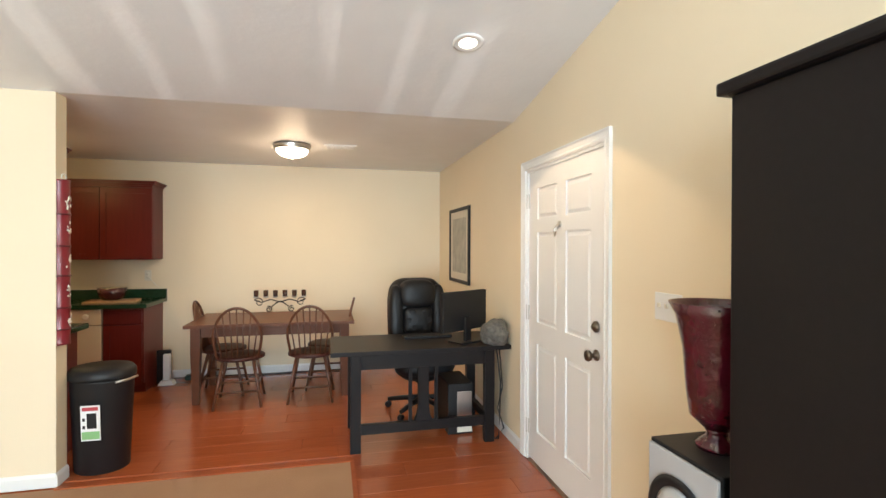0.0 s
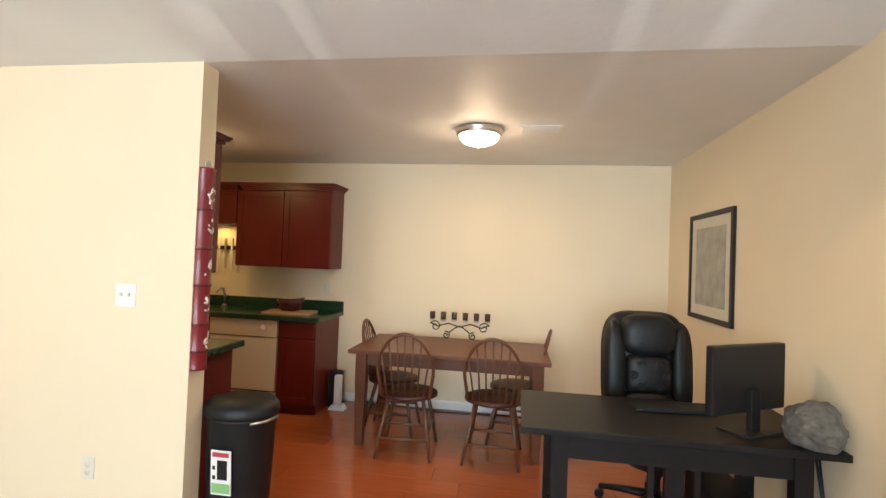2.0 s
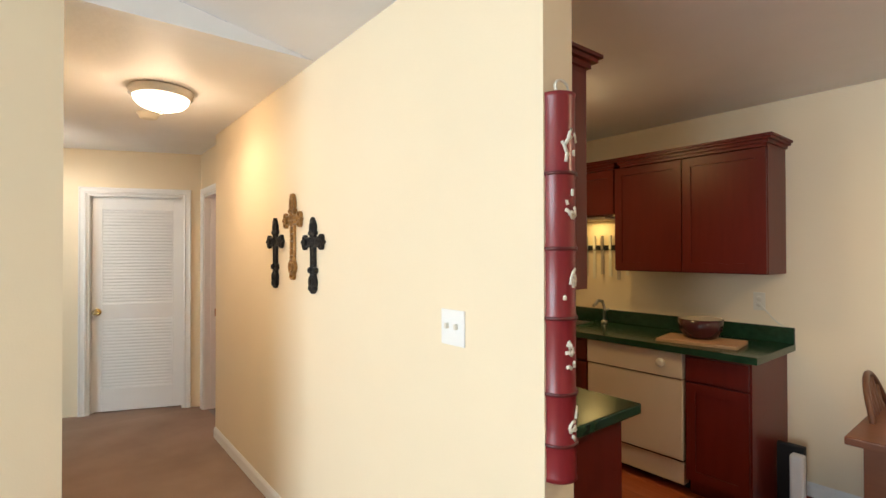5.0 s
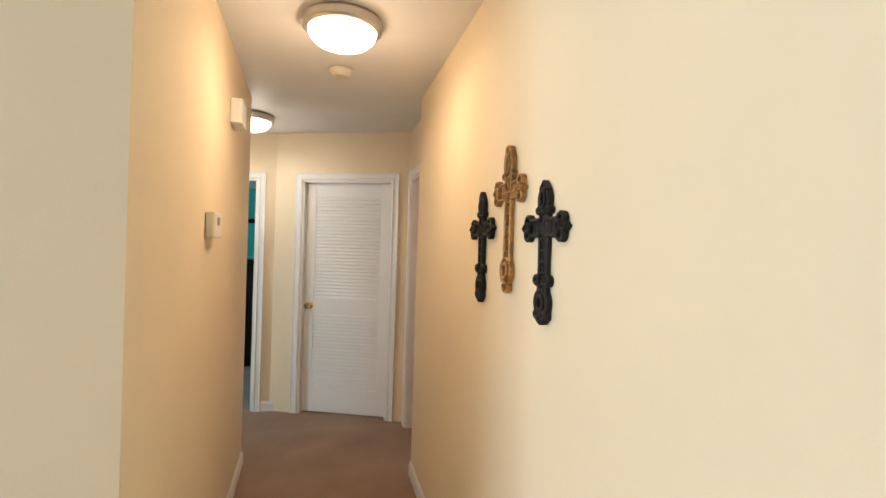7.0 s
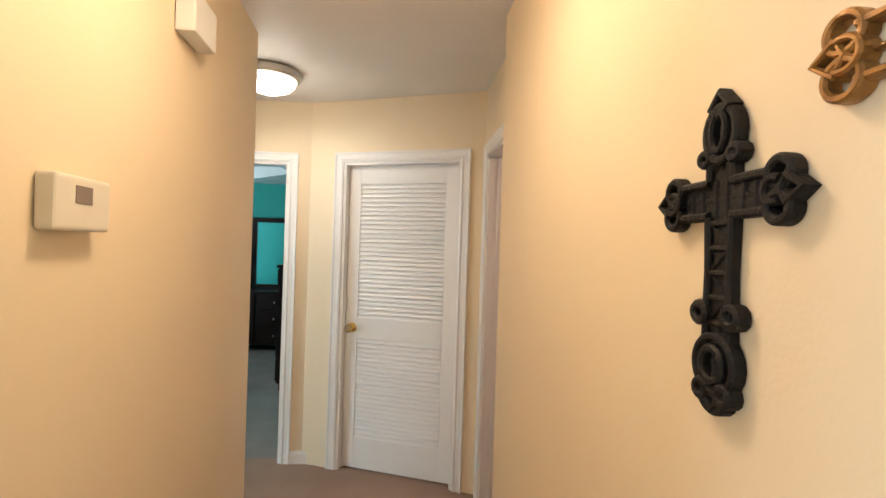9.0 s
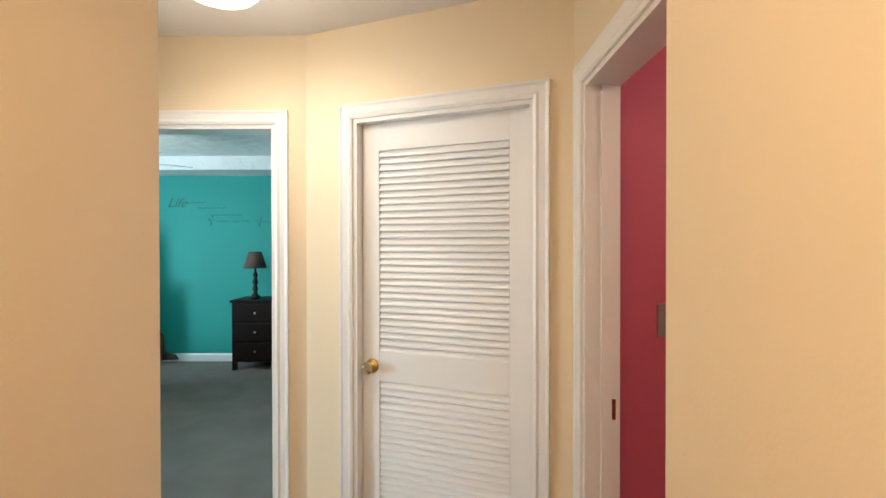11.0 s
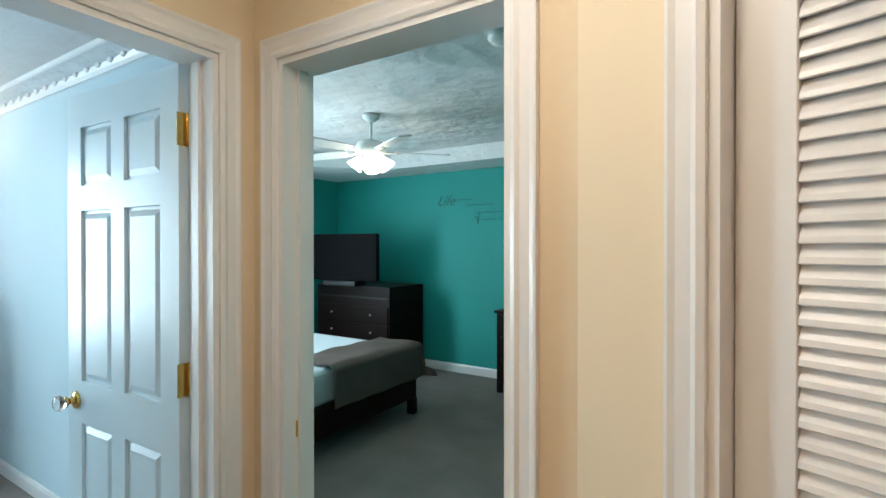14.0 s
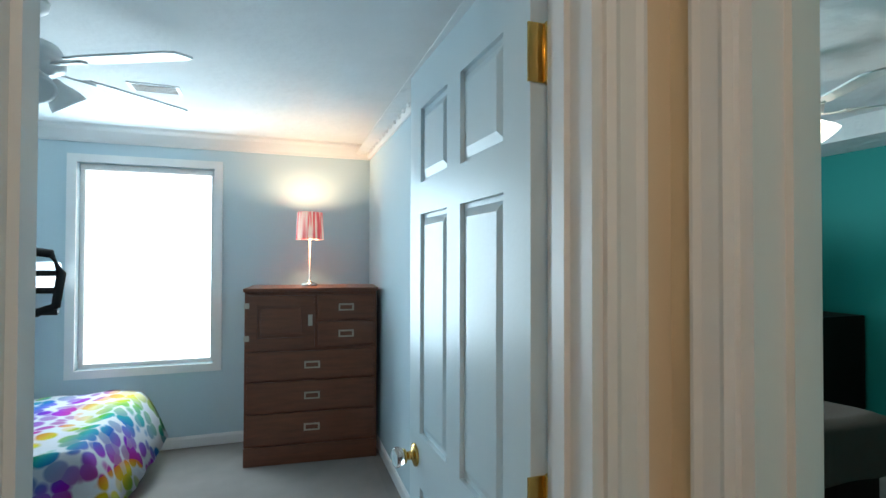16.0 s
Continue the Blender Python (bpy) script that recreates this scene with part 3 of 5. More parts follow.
def hall_pose(x, z):
    return pose(x, 2.295 + (x + 5.505) * 0.0406, z, 0, 0, hall_turn)
th = thing("thermostat", "ivory wall thermostat with a grey display in the hall", "thermostat", hall_pose(-4.075, 1.535))
part("body", box(-0.085, 0.085, -0.035, 0, -0.05, 0.05, 0.008, 3), IVORY, th)
part("display", box(-0.03, 0.02, -0.0365, -0.034, 0.0, 0.032), GREYPLATE, th)
ch = thing("door_chime", "white box door chime high on the hall wall", "door chime", hall_pose(-4.60, 2.115))
part("cover", box(-0.085, 0.085, -0.055, 0, -0.06, 0.06, 0.005, 2), WHITE, ch)

# ---- crosses ----
IRON = material("black_cast_iron", (0.011, 0.010, 0.010), 0.6, spec=0.3, vary=0.3, scale=30, bump=0.6, bump_scale=120)
GOLD = material("antique_gold_resin", (0.56, 0.30, 0.09), 0.34, metal=0.4, vary=0.5, scale=60, dark=(0.11, 0.045, 0.014), bump=0.5, bump_scale=90)


def ring(bm, cx, cz, rx, rz, r, y=-0.02, n=20):
    return tube([(cx + rx * math.cos(2 * math.pi * i / n), y, cz + rz * math.sin(2 * math.pi * i / n)) for i in range(n + 1)], r, 6, bm)


def strip(pts, wide, deep, closed=False):
    """A flat cast bar of rectangular section that follows points (x, z) on the wall; its back is at y 0."""
    bm = bmesh.new()
    pts = [Vector((p[0], 0, p[1])) for p in pts]
    n = len(pts)
    rows = []
    for i, p in enumerate(pts):
        a, b = (pts[i - 1], pts[(i + 1) % n]) if closed else (pts[max(i - 1, 0)], pts[min(i + 1, n - 1)])
        d = (b - a).normalized()
        o = Vector((-d.z, 0, d.x)) * wide / 2
        rows.append([bm.verts.new(p + o * k + Vector((0, y, 0))) for k, y in ((1, -0.002), (1, -deep + 0.003), (0.45, -deep), (-0.45, -deep), (-1, -deep + 0.003), (-1, -0.002))])
    for i in range(n if closed else n - 1):
        for k in range(6):
            bm.faces.new((rows[i][k], rows[i][(k + 1) % 6], rows[(i + 1) % n][(k + 1) % 6], rows[(i + 1) % n][k]))
    if not closed:
        bm.faces.new(rows[0])
        bm.faces.new(rows[-1][::-1])
    return bm


def loop(cx, cz, rx, rz, n=20, a0=0.0, a1=360.0):
    full = abs(a1 - a0) >= 360
    m = n if full else n + 1
    return [(cx + rx * math.cos(radians(a0 + (a1 - a0) * i / n)), cz + rz * math.sin(radians(a0 + (a1 - a0) * i / n))) for i in range(m)]


def wall_cross(label, x, z0, z1, w, mat, zc, dense):
    """An ornate openwork wall cross: cast rails, lobed ends, scrolls and bars, with the wall showing through."""
    h = z1 - z0
    c = thing("wall_cross", label, "wall cross", pose(x, CROSS, z0), "crosses on the hall wall")
    zc = zc - z0
    s = w * (0.112 if dense else 0.13)
    deep = 0.017
    bar = 0.011 if dense else 0.0085

    def cast(name, pts, wide=bar, d=deep, closed=False):
        part(name, strip(pts, wide, d, closed), mat, c)

    top, low = h * 0.80, h * 0.20
    arm = w * 0.33
    for sg in (-1, 1):
        cast("rail", [(sg * s * 0.75, low), (sg * s * 0.66, (low + zc) / 2), (sg * s * 0.75, zc - s * 0.8)])
        cast("rail", [(sg * s * 0.75, zc + s * 0.8), (sg * s * 0.7, top)])
        for q in (-1, 1):
            cast("arm_rail", [(sg * s * 0.7, zc + q * s * 0.72), (sg * arm, zc + q * s * 0.72)], bar, deep + 0.001)
        # lobed arm end
        cast("lobe", loop(sg * (arm + s * 0.35), zc + s * 0.62, s * 0.55, s * 0.52), bar, deep + 0.002, True)
        cast("lobe", loop(sg * (arm + s * 0.35), zc - s * 0.62, s * 0.55, s * 0.52), bar, deep + 0.003, True)
        cast("tip", [(sg * (w * 0.5 - s * 0.75), zc + s * 0.5), (sg * w * 0.495, zc), (sg * (w * 0.5 - s * 0.75), zc - s * 0.5), (sg * (w * 0.5 - s * 1.05), zc)], bar, deep + 0.004, True)
        cast("scroll", loop(sg * (arm + s * 0.25), zc, s * 0.5, s * 0.45, 12, 60 if sg > 0 else 240, 300 if sg > 0 else 480), bar * 0.8, deep + 0.006)
        # bars that stand like letters between the arm rails
        for k in range(3):
            cast("bar", [(sg * (s * 0.35 + k * (arm - s * 0.5) / 3), zc - s * 0.8), (sg * (s * 0.35 + (k + 0.25 * (k % 2)) * (arm - s * 0.5) / 3), zc + s * 0.8)], bar * 0.8, deep - 0.004)
    cast("crossbar", [(-arm * 0.9, zc - s * 0.05), (arm * 0.9, zc + s * 0.05)], bar * 0.7, deep - 0.006)
    # head: tall ring with a small cap and an inner scroll
    cast("head_ring", loop(0, h * (0.865 if dense else 0.875), s * 0.95, h * (0.085 if dense else 0.10)), bar, deep + 0.002, True)
    cast("head_scroll", loop(0, h * 0.87, s * 0.45, h * 0.06), bar * 0.8, deep + 0.005, True)
    if dense:
        cast("finial", [(-s * 0.6, h * 0.945), (0, h * 0.992), (s * 0.6, h * 0.945), (0, h * 0.92)], bar, deep + 0.004, True)
        cast("foot_tip", [(-s * 0.55, h * 0.05), (0, h * 0.006), (s * 0.55, h * 0.05)], bar, deep + 0.004)
    else:
        cast("finial", loop(0, h * 0.968, s * 0.5, h * 0.026, 12), bar, deep + 0.004, True)
    for sg in (-1, 1):
        cast("leaf", loop(sg * s * 0.95, h * 0.795, s * 0.34, h * 0.02, 10), bar * 0.9, deep + 0.003, True)
    # stem ornament: crossed scrolls and rungs
    for k in range(5):
        z = low + (zc - s - low) * (k + 0.5) / 5
        dz = (zc - s - low) / 10
        cast("stem_scroll", [(-s * 0.7, z - dz), (-s * 0.1, z - dz * 0.2), (s * 0.1, z + dz * 0.2), (s * 0.7, z + dz)] if k % 2 else [(s * 0.7, z - dz), (s * 0.1, z - dz * 0.2), (-s * 0.1, z + dz * 0.2), (-s * 0.7, z + dz)], bar * 0.75, deep - 0.004)
        cast("rung", [(-s * 0.68, z + dz * 0.9), (s * 0.68, z + dz * 0.9)], bar * 0.7, deep - 0.002)
    for z in (zc + s * 1.35, zc + s * 2.0):
        cast("rung", [(-s * 0.7, z), (0, z + s * 0.3), (s * 0.7, z)], bar * 0.75, deep - 0.003)
    # foot: round medallion and a small lobe, with side curls on the dark ones
    cast("foot_ring", loop(0, h * 0.145, s * 1.22, h * 0.088), bar, deep + 0.003, True)
    cast("foot_ring", loop(0, h * 0.145, s * 0.68, h * 0.052), bar, deep + 0.006, True)
    cast("foot_bar", [(0, h * 0.07), (0, h * 0.22)], bar * 0.8, deep)
    cast("foot_lobe", loop(0, h * 0.036, s * 0.72, h * 0.034, 14), bar, deep + 0.002, True)
    if dense:
        for sg in (-1, 1):
            cast("curl", loop(sg * s * 1.0, h * 0.30, s * 0.42, h * 0.028, 12), bar, deep + 0.004, True)
            cast("curl", loop(sg * s * 0.7, h * 0.06, s * 0.4, h * 0.026, 12), bar, deep + 0.005, True)
        web = prism([(-s * 0.7, h * 0.04), (s * 0.7, h * 0.04), (s * 0.75, zc - s * 0.85), (arm, zc - s * 0.85), (arm, zc + s * 0.85), (s * 0.75, zc + s * 0.85), (s * 0.7, h * 0.93), (-s * 0.7, h * 0.93), (-s * 0.75, zc + s * 0.85), (-arm, zc + s * 0.85), (-arm, zc - s * 0.85), (-s * 0.75, zc - s * 0.85)], "y", -0.010, -0.001)
        part("web", web, mat, c, "dark cast backing between the scrolls")


wall_cross("black cast ornate wall cross, smaller one of three", -3.695, 1.28, 1.682, 0.262, IRON, 1.546, True)
wall_cross("antique gold openwork wall cross, tallest of three", -3.43, 1.337, 1.802, 0.26, GOLD, 1.658, False)
wall_cross("black cast ornate wall cross, larger one of three", -3.165, 1.28, 1.656, 0.262, IRON, 1.533, True)

# ---- bamboo hanging on the wall end ----
RED = material("red_lacquered_bamboo", (0.21, 0.016, 0.022), 0.3, vary=0.2, scale=10, stretch=(8, 8, 1))
NODE = material("dark_red_joint", (0.09, 0.008, 0.010), 0.4, vary=0.2, scale=10)
CHALK = material("white_brush_paint", (0.72, 0.68, 0.58), 0.7, vary=0.1)
bam = thing("bamboo_hanging", "red lacquered bamboo cane with white brush characters", "wall hanging", pose(-1.712, CROSS + 0.055, 0.868))
prof, edges_z = [], [0.0, 0.10, 0.235, 0.435, 0.62, 0.82, 1.04]
for a, b in zip(edges_z, edges_z[1:]):
    prof += [(0.052, a + 0.004), (0.049, a + 0.015), (0.049, b - 0.015), (0.052, b - 0.004)]
half = lathe(prof, 32)
bmesh.ops.bisect_plane(half, geom=half.verts[:] + half.edges[:] + half.faces[:], plane_co=(0.001, 0, 0), plane_no=(1, 0, 0), clear_inner=True)
part("cane", half, RED, bam)
for zz in edges_z[1:-1]:
    node = lathe([(0.050, zz - 0.006), (0.0545, zz - 0.004), (0.0545, zz + 0.004), (0.050, zz + 0.006)], 32)
    bmesh.ops.bisect_plane(node, geom=node.verts[:] + node.edges[:] + node.faces[:], plane_co=(0.001, 0, 0), plane_no=(1, 0, 0), clear_inner=True)
    part("node_ring", node, NODE, bam, "darker bamboo joint")
part("hook", ring(bmesh.new(), 0.0, 1.055, 0.028, 0.02, 0.004, 0.0), IVORY, bam, "cord loop", pose(0.018, 0, 0, 0, 0, 90))
for i, z in enumerate((0.13, 0.34, 0.53, 0.73, 0.90)):
    rng = random.Random(i)
    for k in range(6):
        a0, z0_ = rng.uniform(-0.5, 0.35), rng.uniform(-0.035, 0.04)
        a1, z1_ = a0 + rng.uniform(-0.5, 0.5), z0_ + rng.uniform(-0.035, 0.035)
        bm = tube([(0.0485 * math.cos(a), 0.0485 * math.sin(a), z + zz) for a, zz in ((a0, z0_), ((a0 + a1) / 2, (z0_ + z1_) / 2 + 0.005), (a1, z1_))], 0.0055, 6)
        part("brush_stroke", bm, CHALK, bam)

# ---- kitchen ----
def shaker(bm, x0, x1, z0, z1, y, fr=0.055):
    """A framed cabinet front whose face looks to -y."""
    bx(bm, x0, x0 + fr, y, y + 0.02, z0, z1)
    bx(bm, x1 - fr, x1, y, y + 0.02, z0, z1)
    bx(bm, x0 + fr, x1 - fr, y, y + 0.02, z0, z0 + fr)
    bx(bm, x0 + fr, x1 - fr, y, y + 0.02, z1 - fr, z1)
    bx(bm, x0 + fr, x1 - fr, y + 0.008, y + 0.016, z0 + fr, z1 - fr)
    return bm


def crown(x0, x1, y0, y1, z):
    bm = bmesh.new()
    for a, b, c in ((0.0, 0.0, 0.02), (0.012, 0.02, 0.04), (0.03, 0.04, 0.055), (0.042, 0.055, 0.068)):
        bx(bm, x0 - a, x1 + a, y0 - a, y1, z + b, z + c)
    return bm


def upper(x0, x1, z0, z1, doors, label):
    c = thing("wall_cabinet", label, "cabinet", group="kitchen wall cabinets")
    part("body", box(x0, x1, 5.642, BACK, z0, z1), CHERRY, c)
    w = (x1 - x0) / doors
    for i in range(doors):
        part("door", shaker(bmesh.new(), x0 + i * w + 0.004, x0 + (i + 1) * w - 0.004, z0 + 0.008, z1 - 0.008, 5.62), CHERRY, c)
    part("crown", crown(x0 + 0.043, x1 - 0.0, 5.62, BACK, z1 + 0.0005), CHERRY, c)


upper(-2.89, -1.90, 1.345, 2.105, 2, "dark cherry wall cabinet with two framed doors and crown")
upper(-3.55, -2.895, 1.76, 2.105, 2, "short dark cherry wall cabinet over the sink side")
sl = thing("under_cabinet_light", "slim white lamp under the short wall cabinet, lit", "lamp")
part("housing", box(-3.42, -3.02, 5.70, 5.90, 1.745, 1.7595, 0.003), WHITE, sl)
part("diffuser", box(-3.40, -3.04, 5.715, 5.885, 1.7400, 1.7445), material("lit_strip_cover", (1.0, 0.9, 0.7), 0.5), sl)
c = thing("wall_cabinet", "dark cherry wall cabinet on the back of the hall wall", "cabinet", group="kitchen wall cabinets")
part("body", box(-3.4, -1.89, CROSS + 0.126, 3.83, 1.35, 2.105), CHERRY, c)
bm = bmesh.new()
for a, b, q in ((0.0, 0.0, 0.02), (0.012, 0.02, 0.04), (0.03, 0.04, 0.055), (0.042, 0.055, 0.068)):
    bx(bm, -3.4, -1.89 + a, CROSS + 0.126, 3.83 + a, 2.1055 + b, 2.1055 + q)
part("crown", bm, CHERRY, c)


def base_unit(x0, x1, label):
    c = thing("base_cabinet", label, "cabinet", group="kitchen base cabinets")
    part("body", bx(box(x0, x1, 5.372, BACK, 0.10, 0.865), x0, x1, 5.43, BACK, 0, 0.10), CHERRY, c)
    part("drawer", box(x0 + 0.01, x1 - 0.01, 5.35, 5.371, 0.71, 0.85, 0.004), CHERRY, c)
    part("door", shaker(bmesh.new(), x0 + 0.01, x1 - 0.01, 0.115, 0.695, 5.351), CHERRY, c)
    return c


base_unit(-2.262, -1.90, "dark cherry base cabinet with drawer and door at the counter end")
base_unit(-3.55, -2.945, "dark cherry sink base cabinet")
dw = thing("dishwasher", "almond dishwasher with a round dial under the green counter", "dishwasher")
part("door", box(-2.938, -2.268, 5.345, 5.40, 0.21, 0.70, 0.006), BONE, dw)
part("control_panel", box(-2.938, -2.268, 5.338, 5.40, 0.705, 0.862, 0.006), BONE, dw)
# black strips stand in for the shade inside the two gaps
part("door_gap", box(-2.934, -2.272, 5.348, 5.39, 0.7005, 0.7045), BLACK, dw, "black strip for the shade in the gap above the door")
part("toe_gap", box(-2.934, -2.272, 5.352, 5.398, 0.2005, 0.2095), BLACK, dw, "black strip for the shade in the gap under the door")
part("dial", lathe([(0.028, 0), (0.026, 0.016), (0.012, 0.02)], 20), IVORY, dw, "round dial", pose(-2.40, 5.338, 0.79, 90))
part("kick_plate", box(-2.938, -2.268, 5.362, 5.43, 0.06, 0.20, 0.004), BONE, dw)
part("tub", box(-2.93, -2.275, 5.431, BACK - 0.02, 0.02, 0.86), BLACK, dw)
ct = thing("worktop", "dark green marbled worktop with backsplash", "worktop")
part("slab", bx(bx(box(-3.2, -1.855, 5.315, BACK - 0.001, 0.868, 0.908), -3.58, -3.2, 5.315, 5.40, 0.868, 0.908), -3.58, -3.2, 5.80, BACK - 0.001, 0.868, 0.908), COUNTER, ct)
part("backsplash", box(-3.58, -1.855, BACK - 0.022, BACK - 0.0015, 0.909, 1.01, 0.003), COUNTER, ct)
sk = thing("kitchen_sink", "steel sink bowl set in the worktop", "sink")
part("bowl", bx(bx(bx(bx(box(-3.58, -3.2, 5.40, 5.80, 0.72, 0.73), -3.58, -3.2, 5.40, 5.405, 0.73, 0.912), -3.58, -3.2, 5.795, 5.80, 0.73, 0.912), -3.21, -3.2, 5.405, 5.795, 0.73, 0.912), -3.58, -3.575, 5.405, 5.795, 0.73, 0.912), STEEL, sk)
fc = thing("faucet", "chrome arched kitchen faucet", "faucet", pose(-3.12, 5.84, 0.908))
part("spout", tube([(0, 0, 0), (0, 0, 0.12), (0, -0.03, 0.18), (0, -0.09, 0.19), (0, -0.15, 0.15)], 0.012), STEEL, fc)
part("base", lathe([(0.028, 0), (0.026, 0.02), (0.014, 0.03)], 16), STEEL, fc)
part("handle", tube([(0, 0, 0.1), (0.04, 0, 0.12)], 0.008), STEEL, fc)
pen = thing("base_cabinet", "dark cherry base cabinet behind the hall wall", "cabinet", group="kitchen base cabinets")
part("body", box(-3.4, -1.90, CROSS + 0.126, 4.06, 0.0, 0.865), CHERRY, pen)
ct2 = thing("worktop", "short dark green marbled worktop behind the hall wall", "worktop")
part("slab", box(-3.4, -1.84, CROSS + 0.1265, 4.10, 0.868, 0.908, 0.006, 2), COUNTER, ct2)
board = thing("cutting_board", "pale wooden cutting board on the worktop", "cutting board", pose(-2.25, 5.56, 0.908, 0, 0, 8))
BOARDW = material("pale_board_wood", (0.42, 0.24, 0.12), 0.5, vary=0.2, scale=6, stretch=(1, 8, 1))
part("plank", box(-0.23, 0.23, -0.14, 0.14, 0, 0.022, 0.004), BOARDW, board)
bowl = thing("bowl", "dark red ceramic bowl on the cutting board", "bowl", pose(-2.27, 5.60, 0.93))
MAROON = material("maroon_glaze", (0.05, 0.010, 0.012), 0.2, vary=0.1)
part("body", lathe([(0.075, 0.0), (0.095, 0.008), (0.125, 0.06), (0.132, 0.125), (0.126, 0.125), (0.114, 0.06), (0.06, 0.02)], 36), MAROON, bowl)
part("glazed_lining", lathe([(0.1255, 0.1262), (0.1225, 0.1262), (0.112, 0.062), (0.06, 0.022), (0.01, 0.021)], 36), BONE, bowl, "pale glazed lining")
rack = thing("knife_rack", "magnetic strip with knives on the kitchen wall", "knife rack")
part("strip", box(-3.5, -2.92, BACK - 0.018, BACK, 1.50, 1.54), BLACK, rack)
for i in range(7):
    x = -3.42 + i * 0.075
    part("knife", bx(bx(bmesh.new(), x - 0.014, x + 0.014, BACK - 0.022, BACK - 0.019, 1.30 - 0.02 * (i % 3), 1.50), x - 0.01, x + 0.01, BACK - 0.032, BACK - 0.0185, 1.505, 1.62), STEEL if i % 2 else IVORY, rack)
cord = thing("phone_charger", "thin white charger lead from the wall outlet", "charger")
part("cable", tube([(-2.05, BACK - 0.012, 1.15), (-2.02, BACK - 0.02, 1.12), (-1.96, BACK - 0.024, 1.05), (-1.91, BACK - 0.026, 1.012)], 0.004), IVORY, cord)
vac = thing("sweeper", "small white upright hand sweeper standing by the cabinet", "sweeper", pose(-1.77, 5.66, 0))
part("head", prism([(-0.08, 0), (0.08, 0), (0.05, 0.05), (-0.05, 0.05)], "y", -0.05, 0.05), WHITE, vac)
part("body", box(-0.035, 0.035, -0.03, 0.03, 0.05, 0.33, 0.015, 3), WHITE, vac)
part("pad", box(-0.12, 0.02, 0.05, 0.09, 0.0, 0.36, 0.01), BLACK, vac)
chg = thing("charger", "dark charger with coiled cord on the floor", "charger", pose(-1.55, 5.82, 0))
part("block", box(-0.08, 0.08, -0.04, 0.04, 0, 0.05, 0.01), material("dark_green_plastic", (0.02, 0.05, 0.04), 0.5), chg)
part("cord", tube([(0.05, 0, 0.03), (0.3, 0.05, 0.012), (0.8, 0.02, 0.008), (1.3, 0.06, 0.008), (1.9, 0.03, 0.008)], 0.006), BLACK, chg)

# ---- bin ----
bn = thing("trash_can", "black plastic step bin with a paper label, lid closed", "trash can", pose(-1.555, 3.62, 0))
def oval(profile, ax, ay, seg=40):
    bm = lathe(profile, seg)
    bmesh.ops.scale(bm, vec=(ax, ay, 1), verts=bm.verts[:])
    return bm
part("body", oval([(0.80, 0), (0.84, 0.01), (0.98, 0.60), (1.0, 0.61)], 0.19, 0.165), BLACK, bn)
part("lid", oval([(1.04, 0.612), (1.06, 0.63), (1.04, 0.66), (0.92, 0.685), (0.5, 0.695), (0.05, 0.698)], 0.19, 0.165), BLACK, bn)
part("pedal_rim", tube([(0.13, -0.14, 0.60), (0.19, -0.09, 0.605), (0.21, 0, 0.605)], 0.008), STEEL, bn, "grey lid clip")
lab = part("label", bx(bmesh.new(), -0.055, 0.055, -0.003, 0.003, 0.24, 0.47), WHITE, bn, "white paper label", pose(0.0, -0.146, 0.0, 3.6, 0, 0))
part("label_print", bx(bx(bx(bmesh.new(), -0.02, 0.035, -0.0045, -0.003, 0.32, 0.42), -0.045, -0.03, -0.0045, -0.003, 0.32, 0.34), -0.045, -0.03, -0.0045, -0.003, 0.37, 0.39), BLACK, lab)
part("label_band", bx(bmesh.new(), -0.05, 0.05, -0.0045, -0.003, 0.25, 0.30), material("label_green", (0.25, 0.5, 0.2), 0.6), lab)
part("label_mark", bx(bmesh.new(), -0.045, 0.045, -0.0045, -0.003, 0.437, 0.46), material("label_red", (0.45, 0.05, 0.06), 0.6), lab)

# ---- dining table and chairs ----
tb = thing("dining_table", "brown stained wooden dining table with square tapered legs", "table")
part("tabletop", box(-1.38, 0.17, 4.78, 5.64, 0.725, 0.757, 0.006), WALNUT, tb)
part("apron", bx(bx(bx(box(-1.27, 0.06, 4.87, 4.89, 0.63, 0.724), -1.27, 0.06, 5.53, 5.55, 0.63, 0.724), -1.29, -1.27, 4.89, 5.53, 0.63, 0.724), 0.06, 0.08, 4.89, 5.53, 0.63, 0.724), WALNUT, tb)
for x in (-1.29, 0.08):
    for y in (4.88, 5.54):
        bm = bmesh.new()
        vs = [[bm.verts.new((x + a * r, y + b * r, z)) for a, b in ((-1, -1), (1, -1), (1, 1), (-1, 1))] for r, z in ((0.028, 0), (0.042, 0.5), (0.042, 0.724))]
        for p, q in zip(vs, vs[1:]):
            for i in range(4):
                bm.faces.new((p[i], p[(i + 1) % 4], q[(i + 1) % 4], q[i]))
        bm.faces.new(vs[0]); bm.faces.new(vs[-1])
        part("leg", bm, WALNUT, tb)


